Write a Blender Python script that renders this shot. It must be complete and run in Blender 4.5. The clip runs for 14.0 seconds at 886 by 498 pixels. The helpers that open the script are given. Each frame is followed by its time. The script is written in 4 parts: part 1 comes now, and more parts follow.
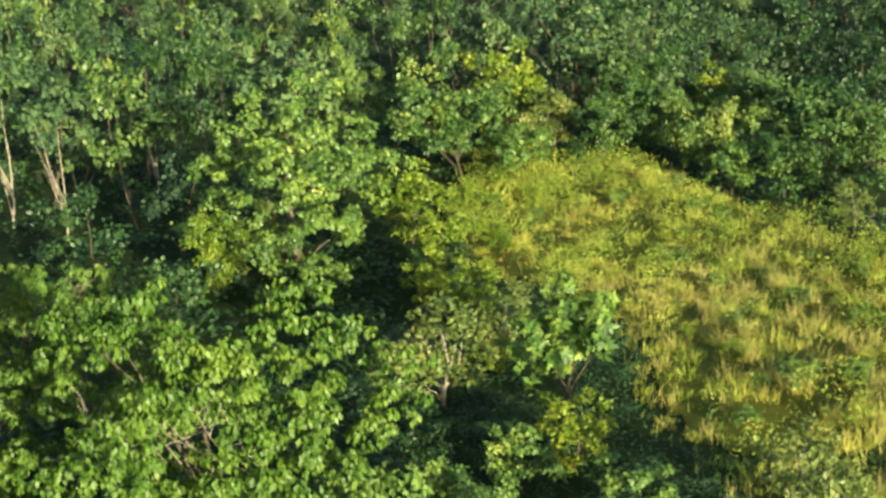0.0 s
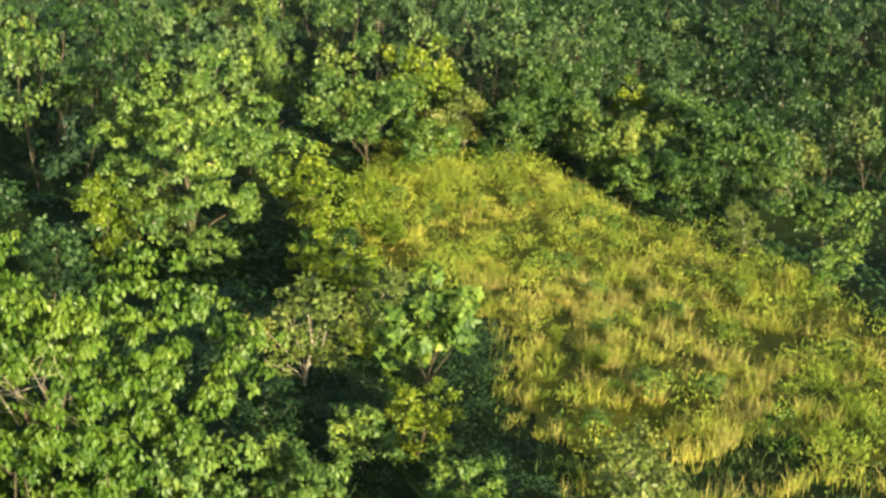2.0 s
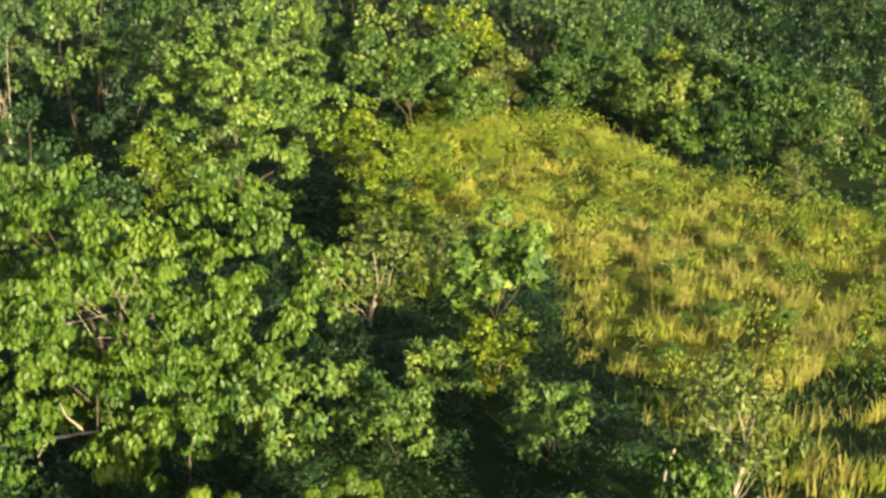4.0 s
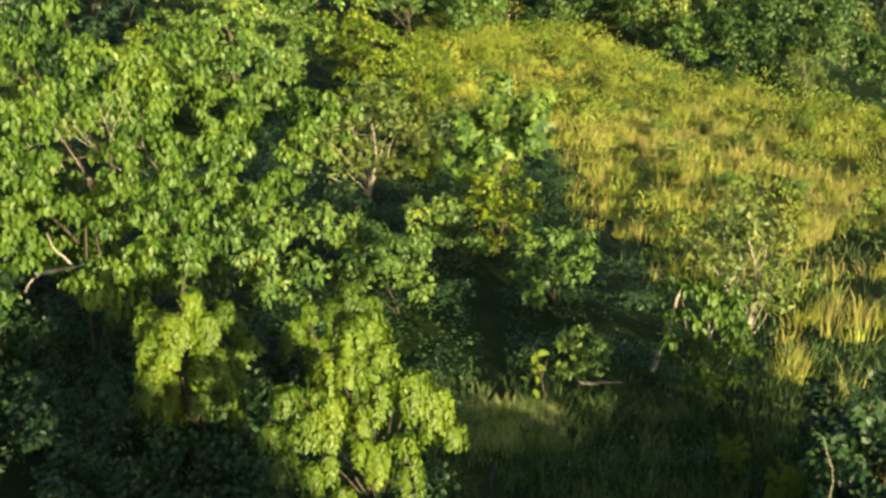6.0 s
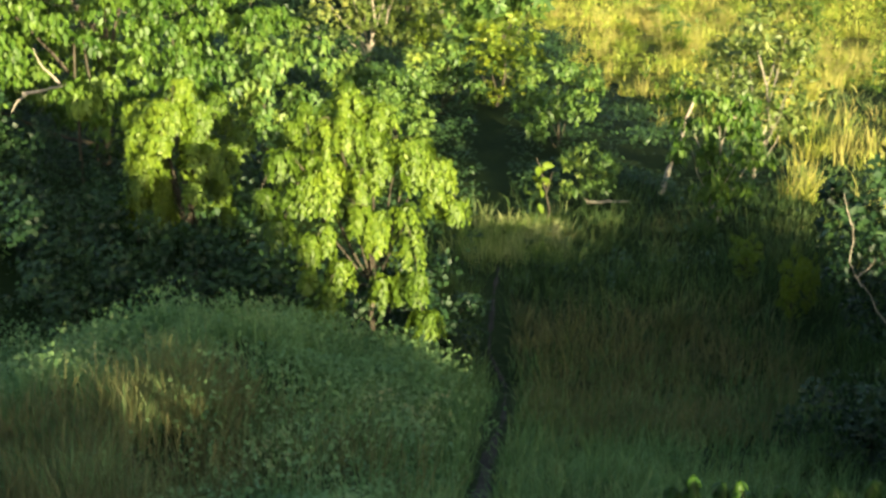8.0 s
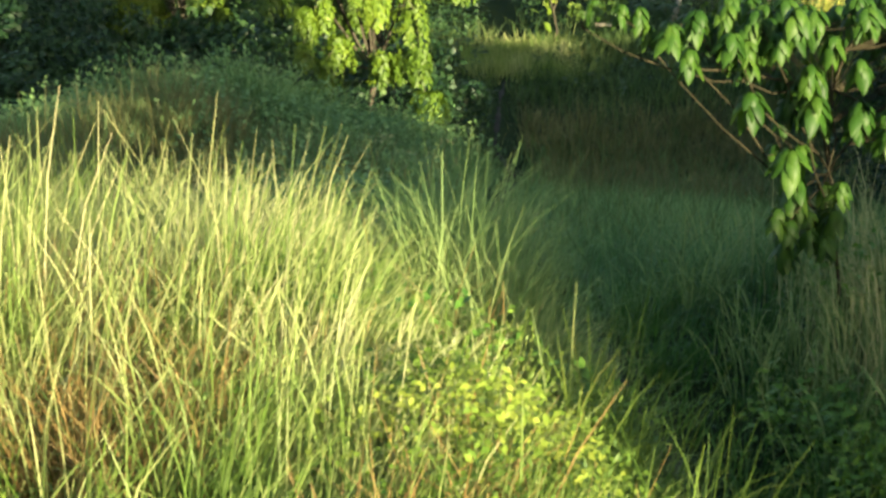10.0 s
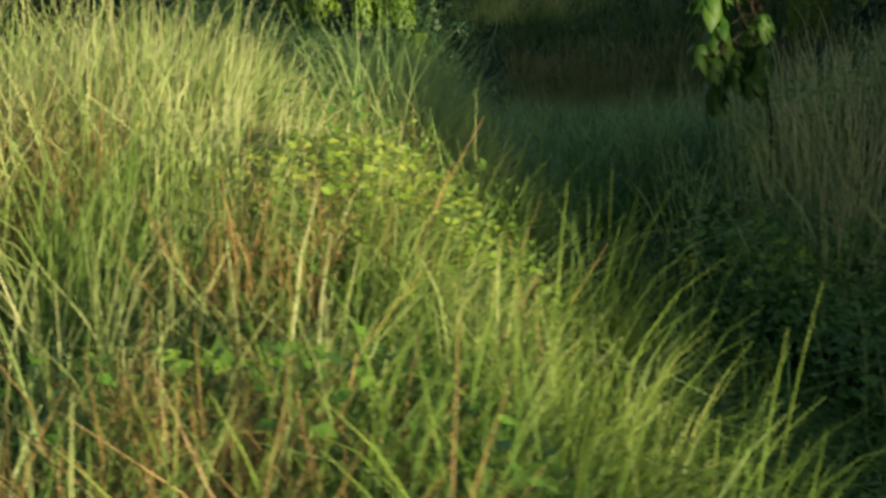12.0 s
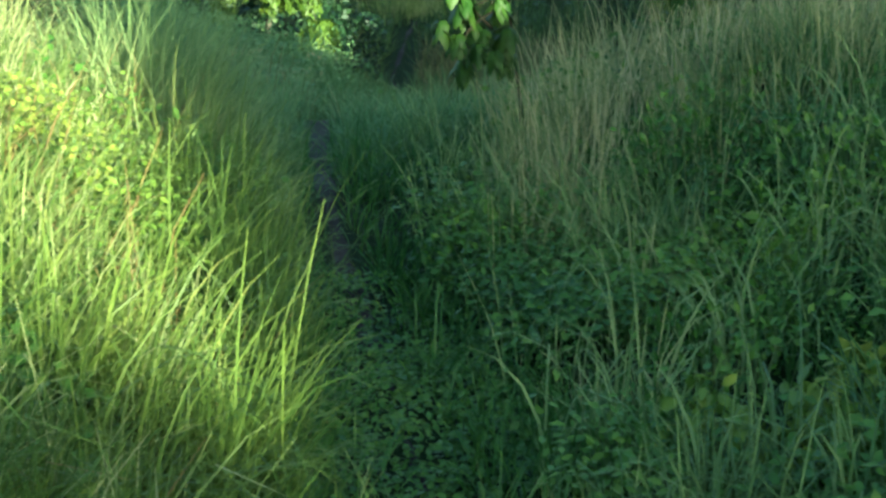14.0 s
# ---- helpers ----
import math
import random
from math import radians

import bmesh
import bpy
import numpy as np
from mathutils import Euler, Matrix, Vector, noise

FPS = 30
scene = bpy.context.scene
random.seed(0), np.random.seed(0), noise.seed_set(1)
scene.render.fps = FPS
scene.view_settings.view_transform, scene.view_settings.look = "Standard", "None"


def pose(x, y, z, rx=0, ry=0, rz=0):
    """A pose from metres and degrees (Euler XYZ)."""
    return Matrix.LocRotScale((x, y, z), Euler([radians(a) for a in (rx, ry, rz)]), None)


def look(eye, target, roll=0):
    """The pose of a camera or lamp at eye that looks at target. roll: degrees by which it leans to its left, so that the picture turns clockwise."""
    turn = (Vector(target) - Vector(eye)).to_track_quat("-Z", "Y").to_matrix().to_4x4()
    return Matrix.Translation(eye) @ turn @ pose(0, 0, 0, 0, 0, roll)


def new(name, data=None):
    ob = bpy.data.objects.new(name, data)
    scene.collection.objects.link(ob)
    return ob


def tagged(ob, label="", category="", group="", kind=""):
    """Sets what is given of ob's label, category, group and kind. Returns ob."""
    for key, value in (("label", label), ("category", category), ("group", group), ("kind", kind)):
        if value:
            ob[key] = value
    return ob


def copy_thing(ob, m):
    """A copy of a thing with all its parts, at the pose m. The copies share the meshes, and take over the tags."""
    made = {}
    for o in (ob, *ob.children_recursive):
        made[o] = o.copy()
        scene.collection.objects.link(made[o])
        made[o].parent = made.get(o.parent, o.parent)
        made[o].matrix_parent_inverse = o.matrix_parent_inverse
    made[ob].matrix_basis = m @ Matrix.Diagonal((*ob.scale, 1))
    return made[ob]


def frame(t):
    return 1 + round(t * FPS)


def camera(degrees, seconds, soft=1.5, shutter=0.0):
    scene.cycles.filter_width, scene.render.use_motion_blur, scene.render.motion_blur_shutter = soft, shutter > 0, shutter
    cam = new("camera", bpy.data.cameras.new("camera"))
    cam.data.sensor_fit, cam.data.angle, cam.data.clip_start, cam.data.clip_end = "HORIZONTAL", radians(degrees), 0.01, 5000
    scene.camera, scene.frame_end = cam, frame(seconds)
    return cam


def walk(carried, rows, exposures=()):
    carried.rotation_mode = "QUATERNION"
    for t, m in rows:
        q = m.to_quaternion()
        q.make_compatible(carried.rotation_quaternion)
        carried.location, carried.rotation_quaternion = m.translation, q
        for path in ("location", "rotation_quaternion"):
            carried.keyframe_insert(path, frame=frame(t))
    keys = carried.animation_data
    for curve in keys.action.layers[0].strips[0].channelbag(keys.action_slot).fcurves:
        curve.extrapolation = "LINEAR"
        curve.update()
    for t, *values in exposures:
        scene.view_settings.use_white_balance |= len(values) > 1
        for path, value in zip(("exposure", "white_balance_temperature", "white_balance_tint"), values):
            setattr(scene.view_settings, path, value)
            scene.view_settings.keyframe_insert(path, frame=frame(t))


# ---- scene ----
cam = camera(31.0, 14.0, soft=2.9, shutter=0.25)
PATH = [
    (0, (-3.18, -37.01, 23.701), (-3.246, -35.101, 23.108), -3.8),
    (0.5, (-1.412, -37.438, 23.775), (-1.475, -35.529, 23.181), -3.6),
    (1, (-0.293, -37.776, 23.804), (-0.312, -35.867, 23.209), 0.4),
    (1.5, (0.069, -37.903, 23.686), (0.049, -35.994, 23.091), -0.2),
    (2, (-0.34, -37.965, 23.509), (-0.337, -36.056, 22.913), 1.9),
    (2.2, (-0.735, -37.966, 23.442), (-0.721, -36.057, 22.846), 3.2),
    (4.3, (-2.394, -37.516, 20.256), (-2.41, -35.609, 19.656), 0.4),
    (4.5, (-2.409, -37.51, 19.871), (-2.425, -35.604, 19.266), 0.3),
    (5, (-2.334, -37.508, 18.73), (-2.349, -35.603, 18.119), 0.3),
    (5.5, (-2.364, -37.448, 17.573), (-2.379, -35.545, 16.957), 0.3),
    (6, (-2.315, -37.327, 16.465), (-2.329, -35.426, 15.843), 0.4),
    (6.5, (-2.26, -37.298, 15.372), (-2.275, -35.4, 14.742), 0.3),
    (7, (-2.315, -37.288, 14.305), (-2.328, -35.392, 13.668), 0.3),
    (7.2, (-2.309, -37.331, 13.922), (-2.322, -35.437, 13.281), 0.3),
    (9.3, (-2.387, -37.074, 9.37), (-2.4, -35.188, 8.705), 0.1),
    (9.5, (-2.372, -37.02, 9.061), (-2.385, -35.137, 8.385), 0.1),
    (10, (-2.408, -37.003, 8.418), (-2.42, -35.124, 7.731), 0.2),
    (10.5, (-2.426, -37.0, 7.905), (-2.438, -35.124, 7.212), 0.3),
    (11, (-2.458, -37.0, 7.583), (-2.469, -35.126, 6.884), 0.4),
    (11.5, (-2.345, -37.066, 7.552), (-2.36, -35.193, 6.852), 0.1),
    (12, (-1.819, -37.396, 7.593), (-1.862, -35.523, 6.894), -2.4),
    (12.5, (-1.044, -37.806, 7.561), (-1.076, -35.932, 6.861), -1.3),
    (13, (-0.591, -38.086, 7.584), (-0.611, -36.213, 6.884), 0.2),
    (13.5, (-0.445, -38.168, 7.566), (-0.465, -36.294, 6.868), 0.2),
    (14, (-0.251, -38.224, 7.554), (-0.27, -36.349, 6.856), -0.0),
]
walk(cam, [(t, look(eye, target, roll)) for t, eye, target, roll in PATH],
     [(0, 2.03, 6080, 7), (2, 2.05, 6500, 9), (6, 1.9, 6700, 11), (7, 2.1, 6700, 11), (9.5, 2.55, 6200, 5), (10.5, 2.1, 6500, 9), (11, 1.65, 6500, 11), (11.5, 1.5, 6400, 10), (12.5, 1.42, 5850, 3), (13, 2.1, 5500, -1), (14, 2.75, 5100, -3)])

# ---- world, sun, exposure ----
SUN_AZ, SUN_EL = radians(150), radians(12)      # compass angle from +y, clockwise
world = bpy.data.worlds.new("sky")
scene.world = world
world.use_nodes = True
wn = world.node_tree.nodes
sky = wn.new("ShaderNodeTexSky")
sky.sky_type, sky.sun_disc, sky.dust_density = "NISHITA", False, 2.5
sky.sun_elevation, sky.sun_rotation = SUN_EL, SUN_AZ
wn["Background"].inputs["Strength"].default_value = 0.066
world.node_tree.links.new(sky.outputs[0], wn["Background"].inputs[0])
sun_dir = Vector((math.sin(SUN_AZ) * math.cos(SUN_EL), math.cos(SUN_AZ) * math.cos(SUN_EL), math.sin(SUN_EL)))
sun = new("sun", bpy.data.lights.new("sun", "SUN"))
sun.data.energy, sun.data.angle, sun.data.color = 4.5, radians(0.6), (1.0, 0.82, 0.52)
sun.matrix_world = look(sun_dir * 60, (0, 0, 0))

rng = np.random.default_rng(7)


# ---- materials ----
def nodes_of(name):
    m = bpy.data.materials.new(name)
    m.use_nodes = True
    return m, m.node_tree.nodes, m.node_tree.links


def ramp(nodes, stops):
    r = nodes.new("ShaderNodeValToRGB")
    while len(r.color_ramp.elements) < len(stops):
        r.color_ramp.elements.new(0.5)
    for e, (p, c) in zip(r.color_ramp.elements, stops):
        e.position, e.color = p, (*c, 1)
    return r


def leaf_material(name, stops, translucent=0.22, rough=0.5, patch=0.5, gloss=0.35, vary=0.0):
    """Leaf or blade: colour varies from leaf to leaf, in patches and, by vary, from plant to plant; light shines through."""
    m, n, l = nodes_of(name)
    p = n["Principled BSDF"]
    geo = n.new("ShaderNodeNewGeometry")
    tex = n.new("ShaderNodeTexNoise")
    tex.inputs["Scale"].default_value, tex.inputs["Detail"].default_value = patch, 3
    l.new(geo.outputs["Position"], tex.inputs["Vector"])
    mix = n.new("ShaderNodeMath")
    mix.operation = "MULTIPLY_ADD"
    info = n.new("ShaderNodeObjectInfo")
    both = n.new("ShaderNodeMath")
    both.operation = "ADD"
    l.new(geo.outputs["Random Per Island"], both.inputs[0])
    l.new(info.outputs["Random"], both.inputs[1])
    once = n.new("ShaderNodeMath")
    once.operation = "FRACT"
    l.new(both.outputs[0], once.inputs[0])
    l.new(once.outputs[0], mix.inputs[0])
    mix.inputs[1].default_value = 0.34
    sub = n.new("ShaderNodeMath")
    sub.operation = "MULTIPLY_ADD"
    l.new(tex.outputs["Fac"], sub.inputs[0])
    sub.inputs[1].default_value, sub.inputs[2].default_value = 1.5, -0.42
    l.new(sub.outputs[0], mix.inputs[2])
    plant = n.new("ShaderNodeMapRange")
    plant.inputs["To Min"].default_value, plant.inputs["To Max"].default_value = -vary, vary
    l.new(info.outputs["Random"], plant.inputs["Value"])
    shift = n.new("ShaderNodeMath")
    l.new(mix.outputs[0], shift.inputs[0])
    l.new(plant.outputs["Result"], shift.inputs[1])
    r = ramp(n, stops)
    l.new(shift.outputs[0], r.inputs[0])
    l.new(r.outputs[0], p.inputs["Base Color"])
    p.inputs["Roughness"].default_value = rough
    p.inputs["Specular IOR Level"].default_value = gloss
    t = n.new("ShaderNodeBsdfTranslucent")
    l.new(r.outputs[0], t.inputs["Color"])
    s = n.new("ShaderNodeMixShader")
    s.inputs[0].default_value = translucent
    l.new(p.outputs[0], s.inputs[1])
    l.new(t.outputs[0], s.inputs[2])
    l.new(s.outputs[0], n["Material Output"].inputs[0])
    return m


def rough_material(name, stops, scale, bump=0.4, rough=0.9):
    m, n, l = nodes_of(name)
    p = n["Principled BSDF"]
    co = n.new("ShaderNodeTexCoord")
    a, b = n.new("ShaderNodeTexNoise"), n.new("ShaderNodeTexNoise")
    a.inputs["Scale"].default_value, a.inputs["Detail"].default_value = scale, 5
    b.inputs["Scale"].default_value, b.inputs["Detail"].default_value = scale * 9, 4
    mx = n.new("ShaderNodeMath")
    mx.operation = "MULTIPLY_ADD"
    mx.inputs[1].default_value = 0.45
    for t in (a, b):
        l.new(co.outputs["Object"], t.inputs["Vector"])
    l.new(b.outputs["Fac"], mx.inputs[0])
    half = n.new("ShaderNodeMath")
    half.operation = "MULTIPLY"
    half.inputs[1].default_value = 0.6
    l.new(a.outputs["Fac"], half.inputs[0])
    l.new(half.outputs[0], mx.inputs[2])
    r = ramp(n, stops)
    l.new(mx.outputs[0], r.inputs[0])
    l.new(r.outputs[0], p.inputs["Base Color"])
    p.inputs["Roughness"].default_value = rough
    p.inputs["Specular IOR Level"].default_value = 0.08
    bp = n.new("ShaderNodeBump")
    bp.inputs["Strength"].default_value = bump
    l.new(b.outputs["Fac"], bp.inputs["Height"])
    l.new(bp.outputs[0], p.inputs["Normal"])
    return m


GREEN = leaf_material("leaf_mid_green", [(0.1, (0.019, 0.051, 0.011)), (0.45, (0.065, 0.134, 0.024)), (0.8, (0.156, 0.238, 0.038)), (1, (0.260, 0.305, 0.048))])
HEDGE = leaf_material("leaf_hedge_green", [(0.1, (0.013, 0.040, 0.009)), (0.45, (0.042, 0.096, 0.020)), (0.8, (0.10, 0.165, 0.030)), (1, (0.18, 0.22, 0.04))], vary=0.25)
FOREST = leaf_material("leaf_forest_green", [(0.1, (0.012, 0.036, 0.015)), (0.5, (0.034, 0.078, 0.028)), (0.85, (0.080, 0.140, 0.042)), (1, (0.13, 0.18, 0.05))], 0.18, 0.7, 0.35, vary=0.3)
# darkened leaf green: shade in thickets and between trees is put into it
SHADELEAF = leaf_material("leaf_shade_green", [(0.1, (0.007, 0.025, 0.008)), (0.5, (0.019, 0.051, 0.015)), (0.9, (0.041, 0.090, 0.022))], vary=0.25)
YELLOW = leaf_material("leaf_yellow_green", [(0.1, (0.048, 0.098, 0.007)), (0.5, (0.120, 0.190, 0.013)), (0.9, (0.240, 0.287, 0.022))], 0.3)
SPRAY = leaf_material("leaflet_yellow_green", [(0.1, (0.029, 0.068, 0.006)), (0.5, (0.090, 0.159, 0.012)), (0.9, (0.180, 0.253, 0.020))], 0.3)
OLIVE = leaf_material("leaf_olive", [(0.1, (0.042, 0.074, 0.014)), (0.5, (0.091, 0.136, 0.026)), (0.9, (0.194, 0.210, 0.046))])
BRIGHT = leaf_material("leaf_bright_green", [(0.1, (0.020, 0.060, 0.008)), (0.5, (0.062, 0.130, 0.013)), (0.9, (0.13, 0.205, 0.026))], 0.26)
STRAW = leaf_material("grass_straw", [(0.05, (0.074, 0.146, 0.022)), (0.35, (0.180, 0.270, 0.054)), (0.65, (0.392, 0.437, 0.162)), (0.9, (0.572, 0.551, 0.302)), (1, (0.445, 0.322, 0.162))], 0.42, 0.5, 0.7)
LUSH = leaf_material("grass_lush", [(0.05, (0.033, 0.087, 0.013)), (0.35, (0.083, 0.153, 0.024)), (0.7, (0.171, 0.250, 0.038)), (1, (0.352, 0.347, 0.095))], 0.4, 0.5, 0.9)
MOUND = leaf_material("grass_mound", [(0.05, (0.05, 0.12, 0.035)), (0.4, (0.11, 0.22, 0.07)), (0.75, (0.18, 0.29, 0.10)), (1, (0.28, 0.27, 0.12))], 0.35, 0.6, 0.6)
TAN = leaf_material("grass_tan", [(0.05, (0.165, 0.205, 0.042)), (0.4, (0.309, 0.302, 0.073)), (0.8, (0.454, 0.410, 0.125)), (1, (0.432, 0.302, 0.094))], 0.35, 0.6, 0.5)
GRASS = leaf_material("grass_green", [(0.05, (0.015, 0.06, 0.010)), (0.4, (0.045, 0.13, 0.020)), (0.75, (0.09, 0.19, 0.03)), (1, (0.18, 0.21, 0.06))], 0.35, 0.5, 0.8)
FIELD = leaf_material("grass_field", [(0.05, (0.110, 0.194, 0.020)), (0.35, (0.242, 0.324, 0.039)), (0.65, (0.440, 0.432, 0.077)), (1, (0.572, 0.432, 0.132))], 0.35, 0.6, 0.16)
DRAPE = leaf_material("leaf_glossy_green", [(0.1, (0.011, 0.037, 0.005)), (0.45, (0.025, 0.070, 0.008)), (0.9, (0.055, 0.110, 0.012))], 0.25, 0.5, 5.0, 0.22)
BROWN = leaf_material("grass_brown", [(0.1, (0.094, 0.082, 0.025)), (0.5, (0.224, 0.152, 0.050)), (0.9, (0.353, 0.254, 0.090))], 0.3, 0.6, 0.8)
PALEGRASS = leaf_material("grass_pale_green", [(0.05, (0.062, 0.127, 0.041)), (0.4, (0.157, 0.255, 0.077)), (0.75, (0.269, 0.353, 0.117)), (1, (0.448, 0.402, 0.180))], 0.35, 0.6, 0.6)
STALK = leaf_material("grass_stalk", [(0.1, (0.20, 0.24, 0.07)), (0.5, (0.42, 0.42, 0.18)), (0.9, (0.60, 0.54, 0.30))], 0.4, 0.6, 0.6)
GRASSLEAF = leaf_material("weed_leaf", [(0.1, (0.03, 0.09, 0.012)), (0.5, (0.085, 0.19, 0.022)), (0.9, (0.19, 0.30, 0.035))], 0.33, 0.5, 1.0)
YELLOWLEAF = leaf_material("weed_leaf_yellow", [(0.1, (0.062, 0.133, 0.013)), (0.5, (0.155, 0.247, 0.027)), (0.9, (0.310, 0.361, 0.054))], 0.36, 0.5, 1.0)
FIELDLEAF = leaf_material("meadow_leaf", [(0.1, (0.088, 0.162, 0.017)), (0.5, (0.209, 0.281, 0.033)), (0.9, (0.363, 0.389, 0.055))], 0.3, 0.8, 0.3)
# grass of the hollow and the gaps: part of the shade is in these colours
SHADEGRASS = leaf_material("grass_shade", [(0.05, (0.026, 0.062, 0.018)), (0.45, (0.065, 0.130, 0.034)), (0.8, (0.130, 0.176, 0.047)), (1, (0.221, 0.169, 0.065))], 0.3, 0.6, 0.5)
SHADEDRY = leaf_material("grass_shade_dry", [(0.1, (0.051, 0.081, 0.026)), (0.5, (0.122, 0.135, 0.048)), (0.9, (0.203, 0.191, 0.071))], 0.3, 0.6, 0.8)
BARK = rough_material("bark", [(0.25, (0.025, 0.022, 0.015)), (0.55, (0.07, 0.062, 0.044)), (0.8, (0.15, 0.135, 0.10))], 3.0)
DARKBARK = rough_material("dark_bark", [(0.25, (0.012, 0.012, 0.007)), (0.55, (0.035, 0.032, 0.018)), (0.8, (0.07, 0.06, 0.035))], 3.0)
PALE = rough_material("pale_dead_wood", [(0.25, (0.16, 0.145, 0.11)), (0.6, (0.31, 0.285, 0.22)), (0.85, (0.45, 0.425, 0.35))], 4.0)
# ground set near black, so the colour carries the shade between plants
SOIL = rough_material("ground_cover_shade", [(0.25, (0.006, 0.012, 0.003)), (0.5, (0.012, 0.024, 0.005)), (0.7, (0.020, 0.034, 0.008)), (0.9, (0.034, 0.038, 0.013))], 0.6, 0.8)
THATCH = rough_material("dead_grass_thatch", [(0.25, (0.03, 0.045, 0.006)), (0.5, (0.065, 0.078, 0.010)), (0.75, (0.12, 0.11, 0.018)), (0.9, (0.20, 0.155, 0.035))], 0.35, 0.9)
TRODDEN = rough_material("trodden_soil", [(0.25, (0.012, 0.012, 0.009)), (0.55, (0.035, 0.033, 0.028)), (0.85, (0.09, 0.08, 0.068))], 1.6, 0.9)


# ---- builders ----
def fast_mesh(name, verts, faces, material, smooth=False):
    """One mesh from an array of places and one of corners (all faces with as many corners)."""
    me = bpy.data.meshes.new(name)
    verts, faces = np.asarray(verts, np.float32), np.asarray(faces, np.int32)
    k = faces.shape[1]
    me.vertices.add(len(verts))
    me.vertices.foreach_set("co", verts.ravel())
    me.loops.add(faces.size)
    me.loops.foreach_set("vertex_index", faces.ravel())
    me.polygons.add(len(faces))
    me.polygons.foreach_set("loop_start", np.arange(0, faces.size, k, dtype=np.int32))
    me.polygons.foreach_set("loop_total", np.full(len(faces), k, np.int32))
    me.update(calc_edges=True)
    if smooth:
        me.polygons.foreach_set("use_smooth", np.ones(len(faces), bool))
    me.materials.append(material)
    return me


def part(name, me, parent, label=""):
    ob = new(name, me)
    ob.parent = parent
    return tagged(ob, label)


def unit(v):
    return v / np.maximum(np.linalg.norm(v, axis=-1, keepdims=True), 1e-6)


LEAF = np.array([(0, 0, 0), (0.28, 0.42, 0.03), (0.62, 0.40, -0.02), (1, 0, -0.16), (0.62, -0.40, -0.02), (0.28, -0.42, 0.03), (0.5, 0, -0.09)])
LEAF_FACES = np.array([(0, 6, 1), (1, 6, 2), (2, 6, 3), (3, 6, 4), (4, 6, 5), (5, 6, 0)])
SLIM = np.array([(0, 0, 0), (0.45, 0.5, 0.02), (1, 0, -0.12), (0.45, -0.5, 0.02)])
SLIM_FACES = np.array([(0, 2, 1), (0, 3, 2)])


def leaf_cloud(at, along, face, length, width, shape=SLIM, faces=SLIM_FACES):
    """Leaves at places, each with its way, the side that it turns up, its length and width."""
    along = unit(along)
    side = unit(np.cross(face, along))
    up = np.cross(along, side)
    v = at[:, None] + shape[None, :, :1] * (along * length[:, None])[:, None] + shape[None, :, 1:2] * (side * width[:, None])[:, None] + shape[None, :, 2:] * (up * length[:, None])[:, None]
    f = faces[None] + (np.arange(len(at)) * len(shape))[:, None, None]
    return v.reshape(-1, 3), f.reshape(-1, 3)


def tube(points, radii, sides=6):
    """A tapered tube along points."""
    pts, radii = np.asarray(points, float), np.asarray(radii, float)
    way = unit(np.gradient(pts, axis=0))
    ref = np.where(np.abs(way[:, 2:]) > 0.9, [[1.0, 0, 0]], [[0, 0, 1.0]])
    a = unit(np.cross(way, ref))
    b = np.cross(way, a)
    ang = np.linspace(0, 2 * np.pi, sides, endpoint=False)
    v = pts[:, None] + radii[:, None, None] * (np.cos(ang)[None, :, None] * a[:, None] + np.sin(ang)[None, :, None] * b[:, None])
    n = len(pts)
    i, j = np.meshgrid(np.arange(n - 1), np.arange(sides), indexing="ij")
    k = (j + 1) % sides
    f = np.stack([i * sides + j, i * sides + k, (i + 1) * sides + k, (i + 1) * sides + j], -1).reshape(-1, 4)
    return v.reshape(-1, 3), f


def wander(r, start, end, steps, amount):
    t = np.linspace(0, 1, steps)[:, None]
    p = np.asarray(start, float) * (1 - t) + np.asarray(end, float) * t
    off = np.cumsum(r.normal(0, amount, (steps, 3)), 0)
    return p + off * np.sin(np.pi * t) + off * t * 0.3


